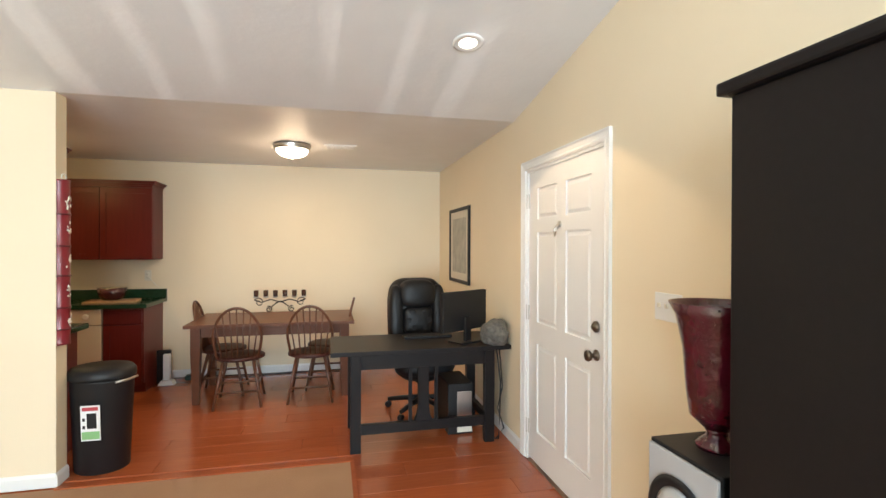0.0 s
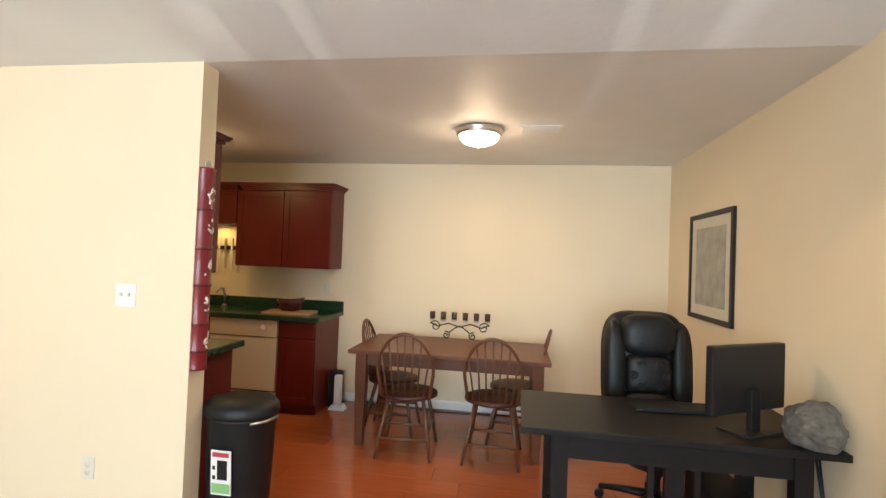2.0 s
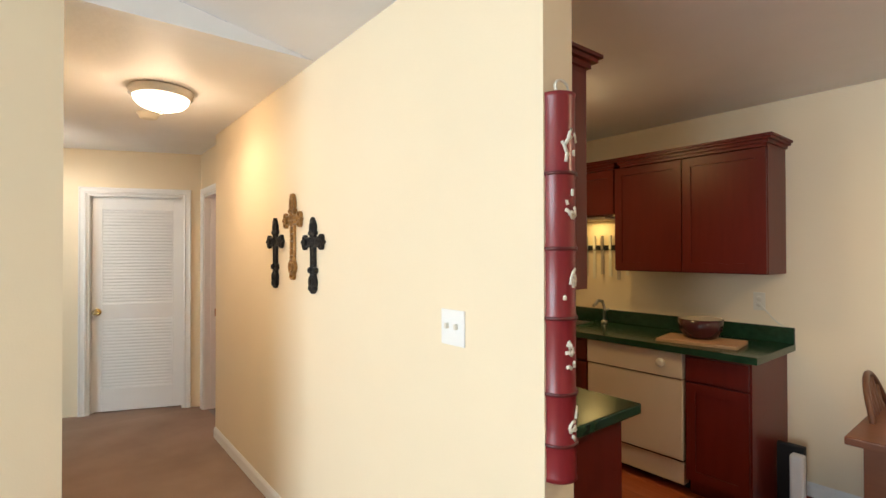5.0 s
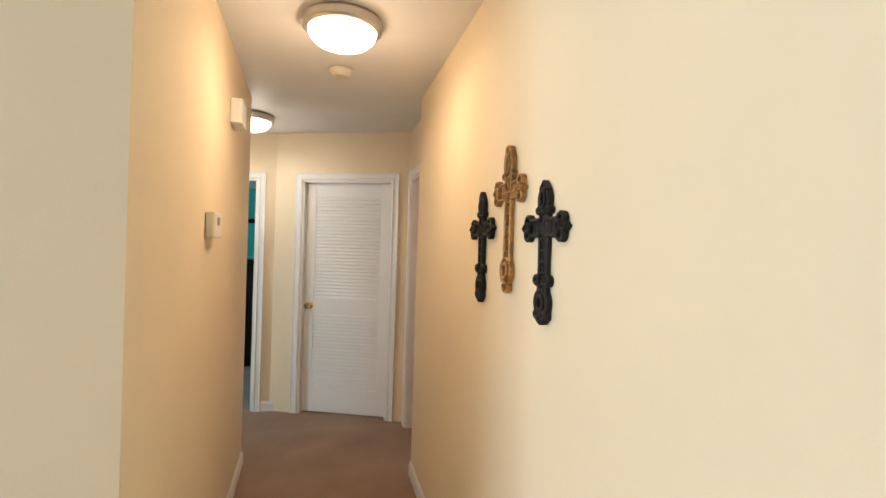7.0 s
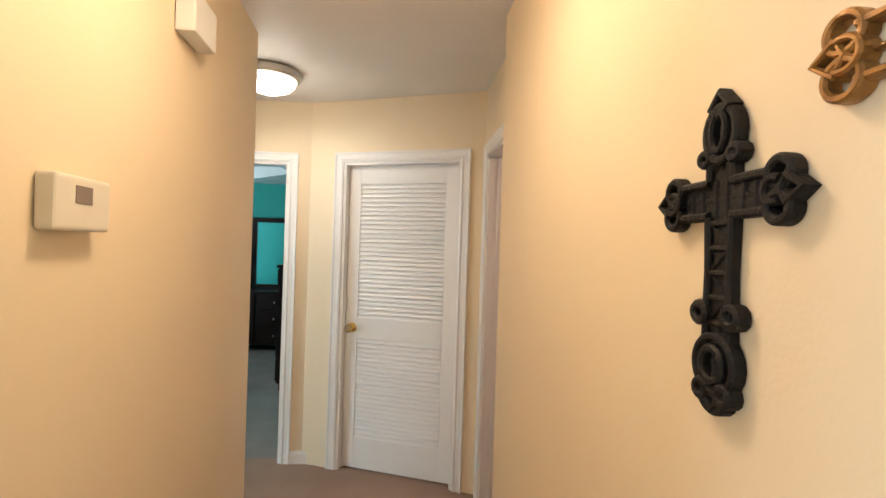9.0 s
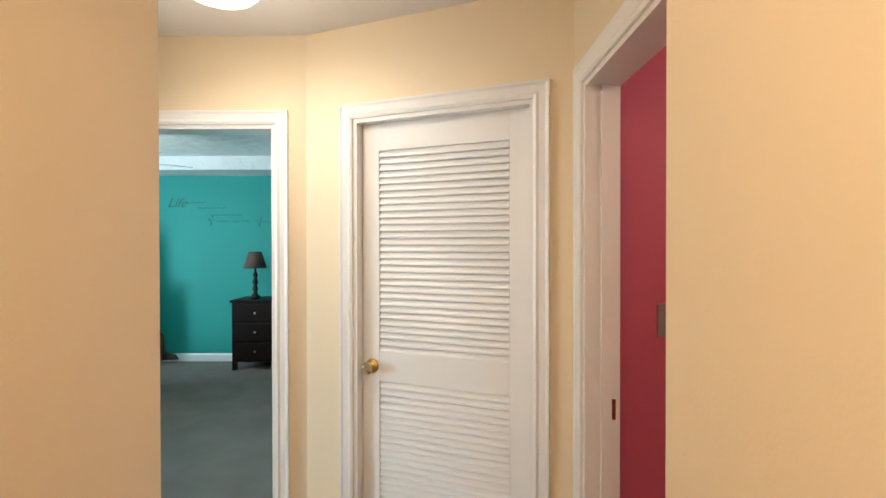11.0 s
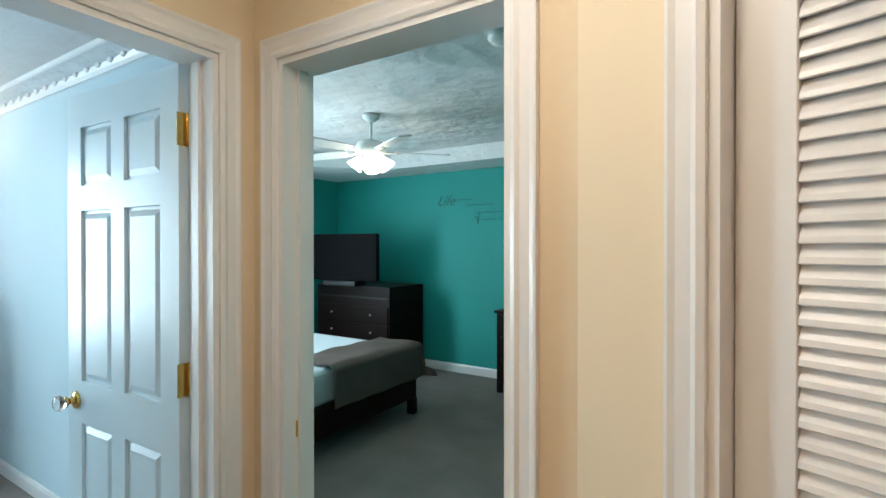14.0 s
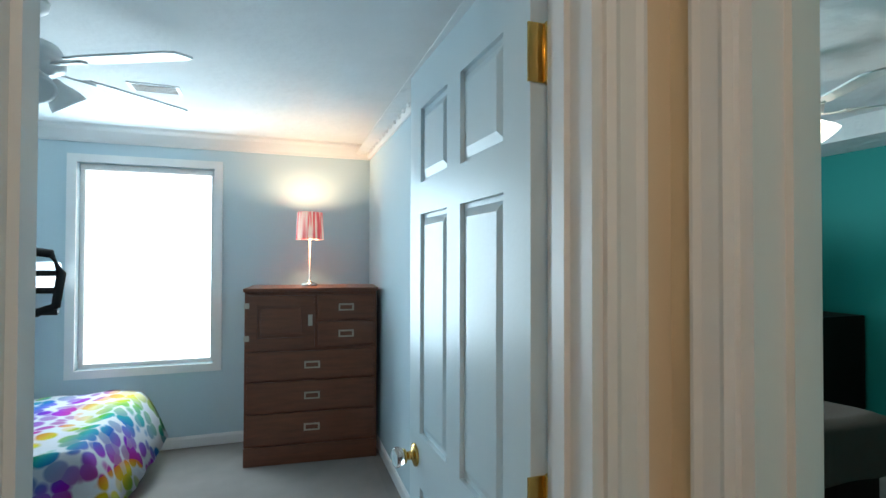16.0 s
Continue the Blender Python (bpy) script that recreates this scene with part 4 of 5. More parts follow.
def windsor():
    """A hoop-back chair: the back is at local -y, the seat reaches to +y."""
    c = thing("dining_chair", "brown wooden hoop-back spindle chair with a dark seat", "chair", group="chairs round the table")
    seat_bm = oval([(0.9, 0.425), (1.0, 0.435), (1.0, 0.455), (0.92, 0.463), (0.4, 0.455), (0.05, 0.452)], 0.225, 0.215, 32)
    part("seat", seat_bm, SEATWOOD, c)
    for sx in (-1, 1):
        for sy in (-1, 1):
            part("leg", tube([(sx * 0.13, sy * 0.12, 0.43), (sx * 0.165, sy * 0.165, 0.24), (sx * 0.205, sy * 0.21, 0.0)], 0.016, 10, None, 0.012), CHAIRWOOD, c)
        part("stretcher", tube([(sx * 0.172, -0.176, 0.19), (sx * 0.172, 0, 0.19), (sx * 0.172, 0.176, 0.19)], 0.011), CHAIRWOOD, c)
    part("stretcher", tube([(-0.17, 0.0, 0.195), (0.17, 0, 0.195)], 0.010), CHAIRWOOD, c)
    part("stretcher", tube([(-0.178, -0.19, 0.15), (0.178, -0.19, 0.15)], 0.010), CHAIRWOOD, c)
    hoop, n = [], 24
    for i in range(n + 1):
        a = math.pi * i / n
        x = -0.225 * math.cos(a) * (1 if math.sin(a) > 0.35 else 0.80 + 0.2 * math.sin(a) / 0.35)
        up = math.sin(a) ** 0.75
        hoop.append((x, -0.15 - 0.12 * up, 0.455 + 0.475 * up))
    part("hoop", tube(hoop, 0.0125, 8), CHAIRWOOD, c)
    for i in range(7):
        u = (i - 3) / 3
        zt = 0.455 + 0.475 * (1 - (u * 0.8) ** 2) ** 0.42
        k = (zt - 0.455) / 0.475
        part("spindle", tube([(u * 0.135, -0.17, 0.455), (u * 0.155, -0.17 - 0.05 * k, 0.455 + (zt - 0.455) * 0.5), (u * 0.18, -0.15 - 0.12 * k, zt)], 0.0065), CHAIRWOOD, c)
    return c


chair0 = windsor()
chair0.matrix_basis = pose(-0.90, 4.86, 0, 0, 0, 3)
for x, y, r in ((-0.24, 4.88, -2), (-1.12, 5.25, -88), (-0.08, 5.28, 86)):
    copy_thing(chair0, pose(x, y, 0, 0, 0, r))

cd = thing("candle_holder", "scrolled iron holder with six dark glass candle cups on the table", "candle holder", pose(-0.60, 5.52, 0.757))
for i in range(6):
    x = -0.25 + i * 0.1
    cup = part("cup", lathe([(0.02, 0.185), (0.024, 0.19), (0.026, 0.25), (0.023, 0.25), (0.02, 0.2)], 16, None, (x, 0, 0)), material("amber_glass", (0.05, 0.02, 0.012), 0.15), cd, "dark amber glass cup")
    part("saucer", lathe([(0.006, 0.165), (0.03, 0.178), (0.03, 0.184), (0.01, 0.184)], 16, None, (x, 0, 0)), STEEL, cup)
def scroll(cx, cz, r, turns, start, sg):
    return [(cx + sg * r * (1 - 0.75 * t / 24) * math.cos(start + turns * 2 * math.pi * t / 24), 0, cz + r * (1 - 0.75 * t / 24) * math.sin(start + turns * 2 * math.pi * t / 24)) for t in range(25)]
for sg in (-1, 1):
    part("scroll", tube([(sg * 0.27, 0, 0.15), (sg * 0.2, 0, 0.12), (sg * 0.1, 0, 0.15), (0, 0, 0.12)], 0.006), IRON, cd)
    part("scroll", tube(scroll(sg * 0.22, 0.12, 0.05, 1.3, 0.5, sg), 0.005), IRON, cd)
    part("foot", tube(scroll(sg * 0.12, 0.042, 0.036, 1.4, 1.2, sg), 0.006), IRON, cd)
    part("foot", tube([(sg * 0.09, 0, 0.07), (sg * 0.04, 0, 0.11), (0, 0, 0.13)], 0.006), IRON, cd)

# ---- desk corner ----
dk = thing("desk", "dark espresso wooden desk with slatted mission style ends", "desk")
part("desktop", box(-0.06, 1.285, 3.40, 4.05, 0.71, 0.742, 0.004), ESPRESSO, dk)
for x in (0.08, 1.09):
    for y in (3.44, 3.95):
        part("leg", box(x, x + 0.075, y, y + 0.06, 0, 0.709, 0.003), ESPRESSO, dk)
for y in (3.45, 3.96):
    part("apron", box(0.156, 1.089, y, y + 0.04, 0.60, 0.709), ESPRESSO, dk)
part("bottom_rail", box(0.156, 1.089, 3.45, 3.49, 0.13, 0.20), ESPRESSO, dk)
part("post", prism([(0.545, 0.201), (0.685, 0.201), (0.662, 0.25), (0.655, 0.32), (0.655, 0.599), (0.575, 0.599), (0.575, 0.32), (0.568, 0.25)], "y", 3.452, 3.487), ESPRESSO, dk, "flared centre post")
for x in (0.505, 0.70):
    part("slat", box(x, x + 0.025, 3.46, 3.48, 0.201, 0.599), ESPRESSO, dk)
for x in (0.10, 1.11):
    part("side_rail", box(x, x + 0.035, 3.501, 3.949, 0.14, 0.20), ESPRESSO, dk)
    part("side_apron", box(x, x + 0.035, 3.501, 3.949, 0.60, 0.709), ESPRESSO, dk)
mon = thing("monitor", "black flat monitor on a tilted stand, seen from behind", "monitor", pose(0.97, 3.62, 0.742, 0, 0, 32))
part("panel", box(-0.25, 0.25, -0.02, 0.02, 0.09, 0.40, 0.008), BLACK, mon)
part("screen", box(-0.235, 0.235, 0.0205, 0.022, 0.105, 0.385), SCREEN, mon)
part("neck", box(-0.03, 0.03, -0.05, -0.021, 0.01, 0.2, 0.005), BLACK, mon)
part("foot", box(-0.12, 0.12, -0.10, 0.06, 0.0, 0.012, 0.005), BLACK, mon)
kb = thing("keyboard", "black keyboard lying on the desk", "keyboard", pose(0.72, 3.86, 0.742, 0, 0, 5))
part("body", box(-0.2, 0.2, -0.06, 0.06, 0, 0.02, 0.005), BLACK, kb)
bag = thing("camouflage_cap", "crumpled grey camouflage cap on the desk end", "cap", pose(1.18, 3.47, 0.742))
CAMO = material("grey_camouflage_cloth", (0.24, 0.22, 0.19), 0.85, vary=0.4, scale=34, dark=(0.02, 0.02, 0.02))
bm = bmesh.new()
bmesh.ops.create_icosphere(bm, subdivisions=4, radius=0.11)
for v in bm.verts:
    v.co *= 1 + 0.22 * noise.noise(v.co * 14) + 0.1 * noise.noise(v.co * 40)
    v.co.z = max(v.co.z + 0.085, 0.0)
part("crown", bm, CAMO, bag)
pc = thing("computer_tower", "black computer tower with a silver front under the desk", "computer", pose(0.99, 3.74, 0))
part("case", box(-0.14, 0.06, -0.1, 0.3, 0, 0.40, 0.006), BLACK, pc)
part("front", box(-0.07, 0.05, -0.115, -0.1, 0.1, 0.34, 0.004), STEEL, pc, "silver drive front")
part("drive", box(-0.07, 0.05, -0.116, -0.1, 0.02, 0.07, 0.003), IVORY, pc)
cb = thing("power_cable", "loose black cables hanging behind the desk", "cable")
part("cable", tube([(1.2, 3.5, 0.70), (1.22, 3.46, 0.45), (1.21, 3.45, 0.2), (1.19, 3.42, 0.03), (1.1, 3.5, 0.012)], 0.006), BLACK, cb)
part("cable", tube([(1.24, 3.55, 0.70), (1.25, 3.5, 0.4), (1.2, 3.47, 0.25), (1.24, 3.44, 0.1), (1.18, 3.46, 0.012)], 0.005), BLACK, cb)
oc = thing("office_chair", "black leather high-back office chair with tufted lumbar pad", "chair", pose(0.76, 4.27, 0, 0, 0, 4))


def cushion(w, h, d, at, power=3.0, lean=0.0, n=14):
    """A padded upholstery piece: superellipse outline in x and z, domed front towards -y, flatter back."""
    bm = bmesh.new()
    rings = []
    for k, (size, dep) in enumerate(((0.02, 0.40), (0.72, 0.40), (0.93, 0.30), (1.0, 0.0), (0.95, -0.34), (0.84, -0.52), (0.6, -0.60), (0.3, -0.64), (0.02, -0.65))):
        row = []
        for i in range(4 * n):
            a = 2 * math.pi * i / (4 * n)
            c, q = math.cos(a), math.sin(a)
            x = math.copysign(abs(c) ** (2 / power), c) * w / 2 * size
            z = math.copysign(abs(q) ** (2 / power), q) * h / 2 * size
            row.append(bm.verts.new((at[0] + x, at[1] + dep * d + lean * z, at[2] + z)))
        rings.append(row)
    for p, q in zip(rings, rings[1:]):
        for i in range(4 * n):
            bm.faces.new((p[i], p[(i + 1) % (4 * n)], q[(i + 1) % (4 * n)], q[i])).smooth = True
    bm.faces.new(rings[0])
    bm.faces.new(rings[-1][::-1])
    return bm


seat = cushion(0.54, 0.52, 0.15, (0, 0, 0), 3.2)
bmesh.ops.rotate(seat, cent=(0, 0, 0), matrix=Matrix.Rotation(radians(-90), 3, "X"), verts=seat.verts[:])
bmesh.ops.translate(seat, vec=(0, -0.02, 0.42), verts=seat.verts[:])
part("seat", seat, LEATHER, oc)
part("seat_shell", oval([(0.3, 0.29), (0.75, 0.31), (1.0, 0.36), (0.98, 0.375), (0.2, 0.375)], 0.25, 0.24), BLACK, oc, "black plastic seat shell")
part("backrest", cushion(0.55, 0.72, 0.14, (0, 0.27, 0.83), 4.0, 0.10), LEATHER, oc)
for sx in (-1, 1):
    part("side_bolster", cushion(0.135, 0.60, 0.13, (sx * 0.207, 0.21, 0.83), 3.0, 0.10), LEATHER, oc)
part("headrest", cushion(0.36, 0.27, 0.15, (0, 0.215, 1.045), 3.0, 0.10), LEATHER, oc)
part("lower_back_pad", cushion(0.34, 0.20, 0.10, (0, 0.17, 0.60), 3.0, 0.10), LEATHER, oc)
lum = part("lumbar_pad", cushion(0.29, 0.25, 0.10, (0, 0.185, 0.80), 5.0, 0.10), LEATHER, oc)
for x, z in ((-0.055, 0.87), (0.055, 0.87), (-0.1, 0.80), (0, 0.80), (0.1, 0.80), (-0.055, 0.73), (0.055, 0.73)):
    part("tuft_button", lathe([(0.028, 0), (0.024, 0.006), (0.016, 0.002), (0.004, 0.004)], 12), BLACK, lum, "", pose(x, 0.127 + 0.1 * (z - 0.8), z, 90))
for sx in (-1, 1):
    part("armrest", tube([(sx * 0.27, 0.2, 0.60), (sx * 0.29, 0.05, 0.62), (sx * 0.29, -0.12, 0.61), (sx * 0.28, -0.17, 0.55), (sx * 0.26, -0.14, 0.44)], 0.024), BLACK, oc)
part("column", lathe([(0.03, 0.08), (0.03, 0.22), (0.05, 0.25), (0.10, 0.29)], 16), BLACK, oc)
for i in range(5):
    a = 2 * math.pi * i / 5 + 1.35
    ca, sa = math.cos(a), math.sin(a)
    arm = part("base_arm", tube([(0.02 * ca, 0.02 * sa, 0.115), (0.18 * ca, 0.18 * sa, 0.10), (0.33 * ca, 0.33 * sa, 0.075)], 0.028, 8, None, 0.018), BLACK, oc)
    part("caster", lathe([(0.02, -0.022), (0.028, -0.016), (0.028, 0.016), (0.02, 0.022)], 14), BLACK, arm, "", pose(0.33 * ca, 0.33 * sa, 0.0285, 90, 0, math.degrees(a)))
pf = thing("framed_picture", "framed monochrome print in a black frame on the cream wall", "picture", pose(EAST, 4.95, 1.505, 0, 0, -90))
part("frame", bx(bx(bx(box(-0.40, -0.365, -0.022, -0.001, -0.40, 0.40), 0.365, 0.40, -0.022, -0.001, -0.40, 0.40), -0.365, 0.365, -0.022, -0.001, -0.40, -0.365), -0.365, 0.365, -0.022, -0.001, 0.365, 0.40), BLACK, pf)
part("mat", box(-0.365, 0.365, -0.010, -0.002, -0.365, 0.365), material("cream_mount", (0.62, 0.58, 0.48), 0.5), pf)
part("print", box(-0.27, 0.27, -0.013, -0.0105, -0.29, 0.29), material("monochrome_print", (0.45, 0.43, 0.36), 0.4, vary=0.6, scale=9, dark=(0.10, 0.10, 0.085)), pf)

# ---- by the front door ----
arm = thing("media_cabinet", "tall black cabinet with an overhanging top", "cabinet")
part("body", box(0.90, 1.285, 0.1, 0.93, 0, 1.865, 0.004), ESPRESSO, arm)
part("top", box(0.875, 1.288, 0.08, 0.955, 1.866, 1.90, 0.008), ESPRESSO, arm)
sp = thing("loudspeaker", "black loudspeaker with a silver front and round driver", "speaker", pose(0.93, 1.27, 0))
part("box", box(0.0, 0.35, -0.29, 0.0, 0.0, 0.895, 0.004), BLACK, sp)
part("front", box(-0.012, -0.0005, -0.285, -0.005, 0.5, 0.885, 0.005), material("silver_plastic", (0.42, 0.42, 0.43), 0.4, vary=0.05), sp)
part("driver_ring", lathe([(0.125, 0), (0.13, 0.008), (0.115, 0.014), (0.10, 0.004), (0.02, 0.002)], 36), BLACK, sp, "", pose(-0.0125, -0.145, 0.70, 0, -90))
part("cone", lathe([(0.098, 0.005), (0.085, 0.012), (0.06, 0.014), (0.02, 0.022)], 36), material("grey_cone", (0.45, 0.44, 0.43), 0.5), sp, "", pose(-0.0125, -0.145, 0.70, 0, -90))
vs = thing("vase", "tall flared dark red crackle glass vase on the loudspeaker", "vase", pose(1.062, 1.145, 0.895) @ Matrix.Diagonal((1.0, 1.0, 1.07, 1.0)))
CRACKLE = material("red_crackle_glass", (0.085, 0.005, 0.016), 0.14, vary=0.6, scale=30, bump=0.9, bump_scale=28, coat=0.5, relief=0.012)
part("foot", lathe([(0.055, 0.0), (0.06, 0.012), (0.032, 0.032), (0.028, 0.045), (0.035, 0.0545)], 44), CRACKLE, vs)
part("bowl", lathe([(0.035, 0.055), (0.075, 0.09), (0.085, 0.16), (0.095, 0.28), (0.115, 0.37), (0.135, 0.405), (0.131, 0.405), (0.108, 0.36), (0.088, 0.28), (0.07, 0.10), (0.02, 0.07)], 44), CRACKLE, vs)

# ---- teal bedroom ----
def drawers(parent, y0, y1, x, rows, mat, knob):
    """Drawer fronts facing +x at plane x."""
    for a, b in rows:
        d = part("drawer", box(x, x + 0.018, y0 + 0.02, y1 - 0.02, a + 0.008, b - 0.008, 0.004), mat, parent)
        for yy in knob:
            part("knob", lathe([(0.006, 0), (0.006, 0.012), (0.014, 0.02), (0.012, 0.028), (0.004, 0.03)], 14), STEEL, d, "small metal knob", pose(x + 0.018, yy, (a + b) / 2, 0, 90))


ds = thing("dresser", "espresso wood dresser with metal knobs against the teal wall", "dresser")
part("body", box(-10.365, -9.92, 0.50, 2.05, 0.10, 0.80, 0.004), ESPRESSO_BED, ds)
part("top", box(-10.37, -9.90, 0.48, 2.07, 0.801, 0.828, 0.005), ESPRESSO_BED, ds)
for x in (-10.36, -9.97):
    for y in (0.50, 2.0):
        part("leg", box(x, x + 0.05, y, y + 0.05, 0, 0.0995), ESPRESSO_BED, ds)
for a, b in ((0.52, 1.05), (1.06, 1.54), (1.55, 2.03)):
    drawers(ds, a, b, -9.9195, ((0.12, 0.34), (0.345, 0.57), (0.575, 0.79)), ESPRESSO_BED, ((a + b) / 2,))
mir = thing("dresser_mirror", "wide mirror in a dark wooden frame standing on the dresser", "mirror", pose(-10.33, 0.86, 0.828))
part("frame", bx(bx(bx(box(0, 0.04, 0, 0.07, 0, 1.03), 0, 0.04, 1.05, 1.12, 0, 1.03), 0, 0.04, 0.07, 1.05, 0, 0.07), 0, 0.04, 0.07, 1.05, 0.96, 1.03), ESPRESSO_BED, mir)
part("glass", box(0.01, 0.02, 0.07, 1.05, 0.07, 0.96), material("mirror_glass", (0.9, 0.9, 0.9), 0.02, metal=1.0, vary=0.0), mir, "mirror glass")


tl = thing("table_lamp", "small dark table lamp with a brown tapered shade, unlit", "lamp", pose(-10.12, 0.70, 0.828))
part("base", lathe([(0.055, 0), (0.055, 0.03), (0.035, 0.05), (0.02, 0.08), (0.035, 0.12), (0.018, 0.16), (0.034, 0.2), (0.016, 0.25), (0.03, 0.29), (0.012, 0.33), (0.008, 0.42)], 20), IRON, tl)
part("shade", lathe([(0.135, 0.37), (0.075, 0.57), (0.072, 0.57), (0.132, 0.37)], 28), material("brown_shade", (0.11, 0.07, 0.055), 0.8), tl)
chest = thing("chest_of_drawers", "tall espresso chest of drawers beside the bedroom door", "chest")
part("body", box(-8.95, -8.10, 1.78, 2.235, 0.08, 1.24, 0.004), ESPRESSO_BED, chest)
part("top", box(-8.97, -8.08, 1.76, 2.24, 1.241, 1.27, 0.005), ESPRESSO_BED, chest)
part("plinth", box(-8.93, -8.12, 1.80, 2.23, 0, 0.079), ESPRESSO_BED, chest)
for i in range(5):
    part("drawer", box(-8.93, -8.12, 1.762, 1.7795, 0.10 + i * 0.228, 0.315 + i * 0.228, 0.004), ESPRESSO_BED, chest)

bed = thing("bed", "wide bed with grey-brown bedspread and white sheet on a dark frame", "bed")
part("frame", bx(bx(box(-9.0, -8.95, -1.85, 0.16, 0.14, 0.34, 0.004), -8.95, -7.15, 0.12, 0.16, 0.14, 0.34), -7.15, -7.10, -1.85, 0.16, 0.14, 0.34), ESPRESSO_BED, bed)
for x in (-9.0, -7.16):
    for y in (0.10, -1.8):
        part("leg", box(x - 0.005, x + 0.06, y, y + 0.065, 0, 0.139), ESPRESSO_BED, bed)
part("mattress", box(-8.97, -7.12, -1.85, 0.11, 0.345, 0.60, 0.05, 4), material("white_sheet", (0.62, 0.70, 0.74), 0.8, vary=0.06, bump=0.3, bump_scale=15), bed)
SPREAD = material("grey_brown_bedspread", (0.105, 0.080, 0.068), 0.85, vary=0.15, scale=8, bump=0.5, bump_scale=120)
bm = bmesh.new()
nx, ny = 40, 56
grid = []
for i in range(nx + 1):
    row = []
    for j in range(ny + 1):
        u, v = -0.34 + 1.36 * i / nx, 0.38 - 0.72 * j / ny          # run over the foot end, run over the side
        x, y, z = -8.99 + max(u, 0), 0.135 - max(v, 0), 0.622
        fall_x, fall_y = max(-u, 0), max(-v, 0)
        ripple = 0.5 + 0.5 * math.sin((u if fall_y else v) * 17 + 2 * noise.noise(Vector((u * 3, v * 3, 0))))
        z -= max(fall_x, fall_y) ** 2 / (0.05 + max(fall_x, fall_y)) * 1.0
        x -= min(fall_x, 0.05) + ripple * 0.05 * fall_x
        y += min(fall_y, 0.05) + ripple * 0.06 * fall_y
        z += 0.014 * noise.noise(Vector((x * 4, y * 4, 0)))
        row.append(bm.verts.new((x, y, z)))
    grid.append(row)
for i in range(nx):
    for j in range(ny):
        bm.faces.new((grid[i][j], grid[i + 1][j], grid[i + 1][j + 1], grid[i][j + 1])).smooth = True
bmesh.ops.recalc_face_normals(bm, faces=bm.faces[:])
bmesh.ops.solidify(bm, geom=bm.faces[:], thickness=-0.012)
part("bedspread", bm, SPREAD, bed, "grey-brown folded bedspread")
tvs = thing("tv_stand", "dark wooden television chest in the corner", "tv stand", pose(-9.95, -1.2, 0, 0, 0, 0))
part("body", box(-0.40, 0.25, -0.62, 0.50, 0.0, 1.02, 0.006), ESPRESSO_BED, tvs)
part("shelf_edge", box(0.25, 0.262, -0.6, 0.48, 0.88, 0.90), BLACK, tvs)
for z in (0.5, 0.7):
    tvd = part("drawer", box(0.2505, 0.265, -0.58, 0.48, z - 0.09, z + 0.09, 0.003), ESPRESSO_BED, tvs)
    for yy in (-0.35, 0.25):
        part("knob", lathe([(0.006, 0), (0.006, 0.012), (0.014, 0.02), (0.012, 0.028), (0.004, 0.03)], 14), STEEL, tvd, "small metal knob", pose(0.265, yy, z, 0, 90))
tv = thing("television", "black flat television on the chest", "television", pose(-9.66, -1.32, 1.02, 0, 0, 8))
part("panel", box(-0.04, 0.03, -0.48, 0.44, 0.06, 0.60, 0.01), SCREEN, tv)
part("screen", box(0.0305, 0.033, -0.45, 0.41, 0.09, 0.57), SCREEN, tv)
part("foot", box(-0.12, 0.1, -0.25, 0.2, 0, 0.059, 0.01), BLACK, tv)
script = thing("wall_lettering", "dark script lettering on the teal wall", "wall lettering", pose(TX + 0.002, 0, 0))
INK = material("dark_teal_vinyl", (0.006, 0.15, 0.14), 0.6)
word = bpy.data.curves.new("word", "FONT")
word.body, word.size, word.shear, word.extrude = "Life", 0.17, 0.45, 0.0015
word.materials.append(INK)
word_ob = new("word", word)
word_ob.parent = script
word_ob.matrix_basis = pose(0.001, -0.52, 1.96, 90, 0, 90)
for y0, z0, ln, ht in ((-0.30, 2.02, 0.26, 0.012), (-0.12, 1.95, 0.34, 0.012), (0.02, 1.86, 0.42, 0.012), (0.0, 1.80, 0.06, 0.12), (0.10, 1.78, 0.16, 0.02), (0.30, 1.78, 0.22, 0.03), (0.60, 1.78, 0.08, 0.12), (0.70, 1.77, 0.14, 0.03)):
    n = max(3, int(ln / 0.03))
    part("stroke", tube([(0.0, y0 + ln * k / n, z0 + ht * 0.5 * (math.sin(k * 2.4) + 0.3 * math.sin(k * 5.1))) for k in range(n + 1)], 0.0035, 5), INK, script)


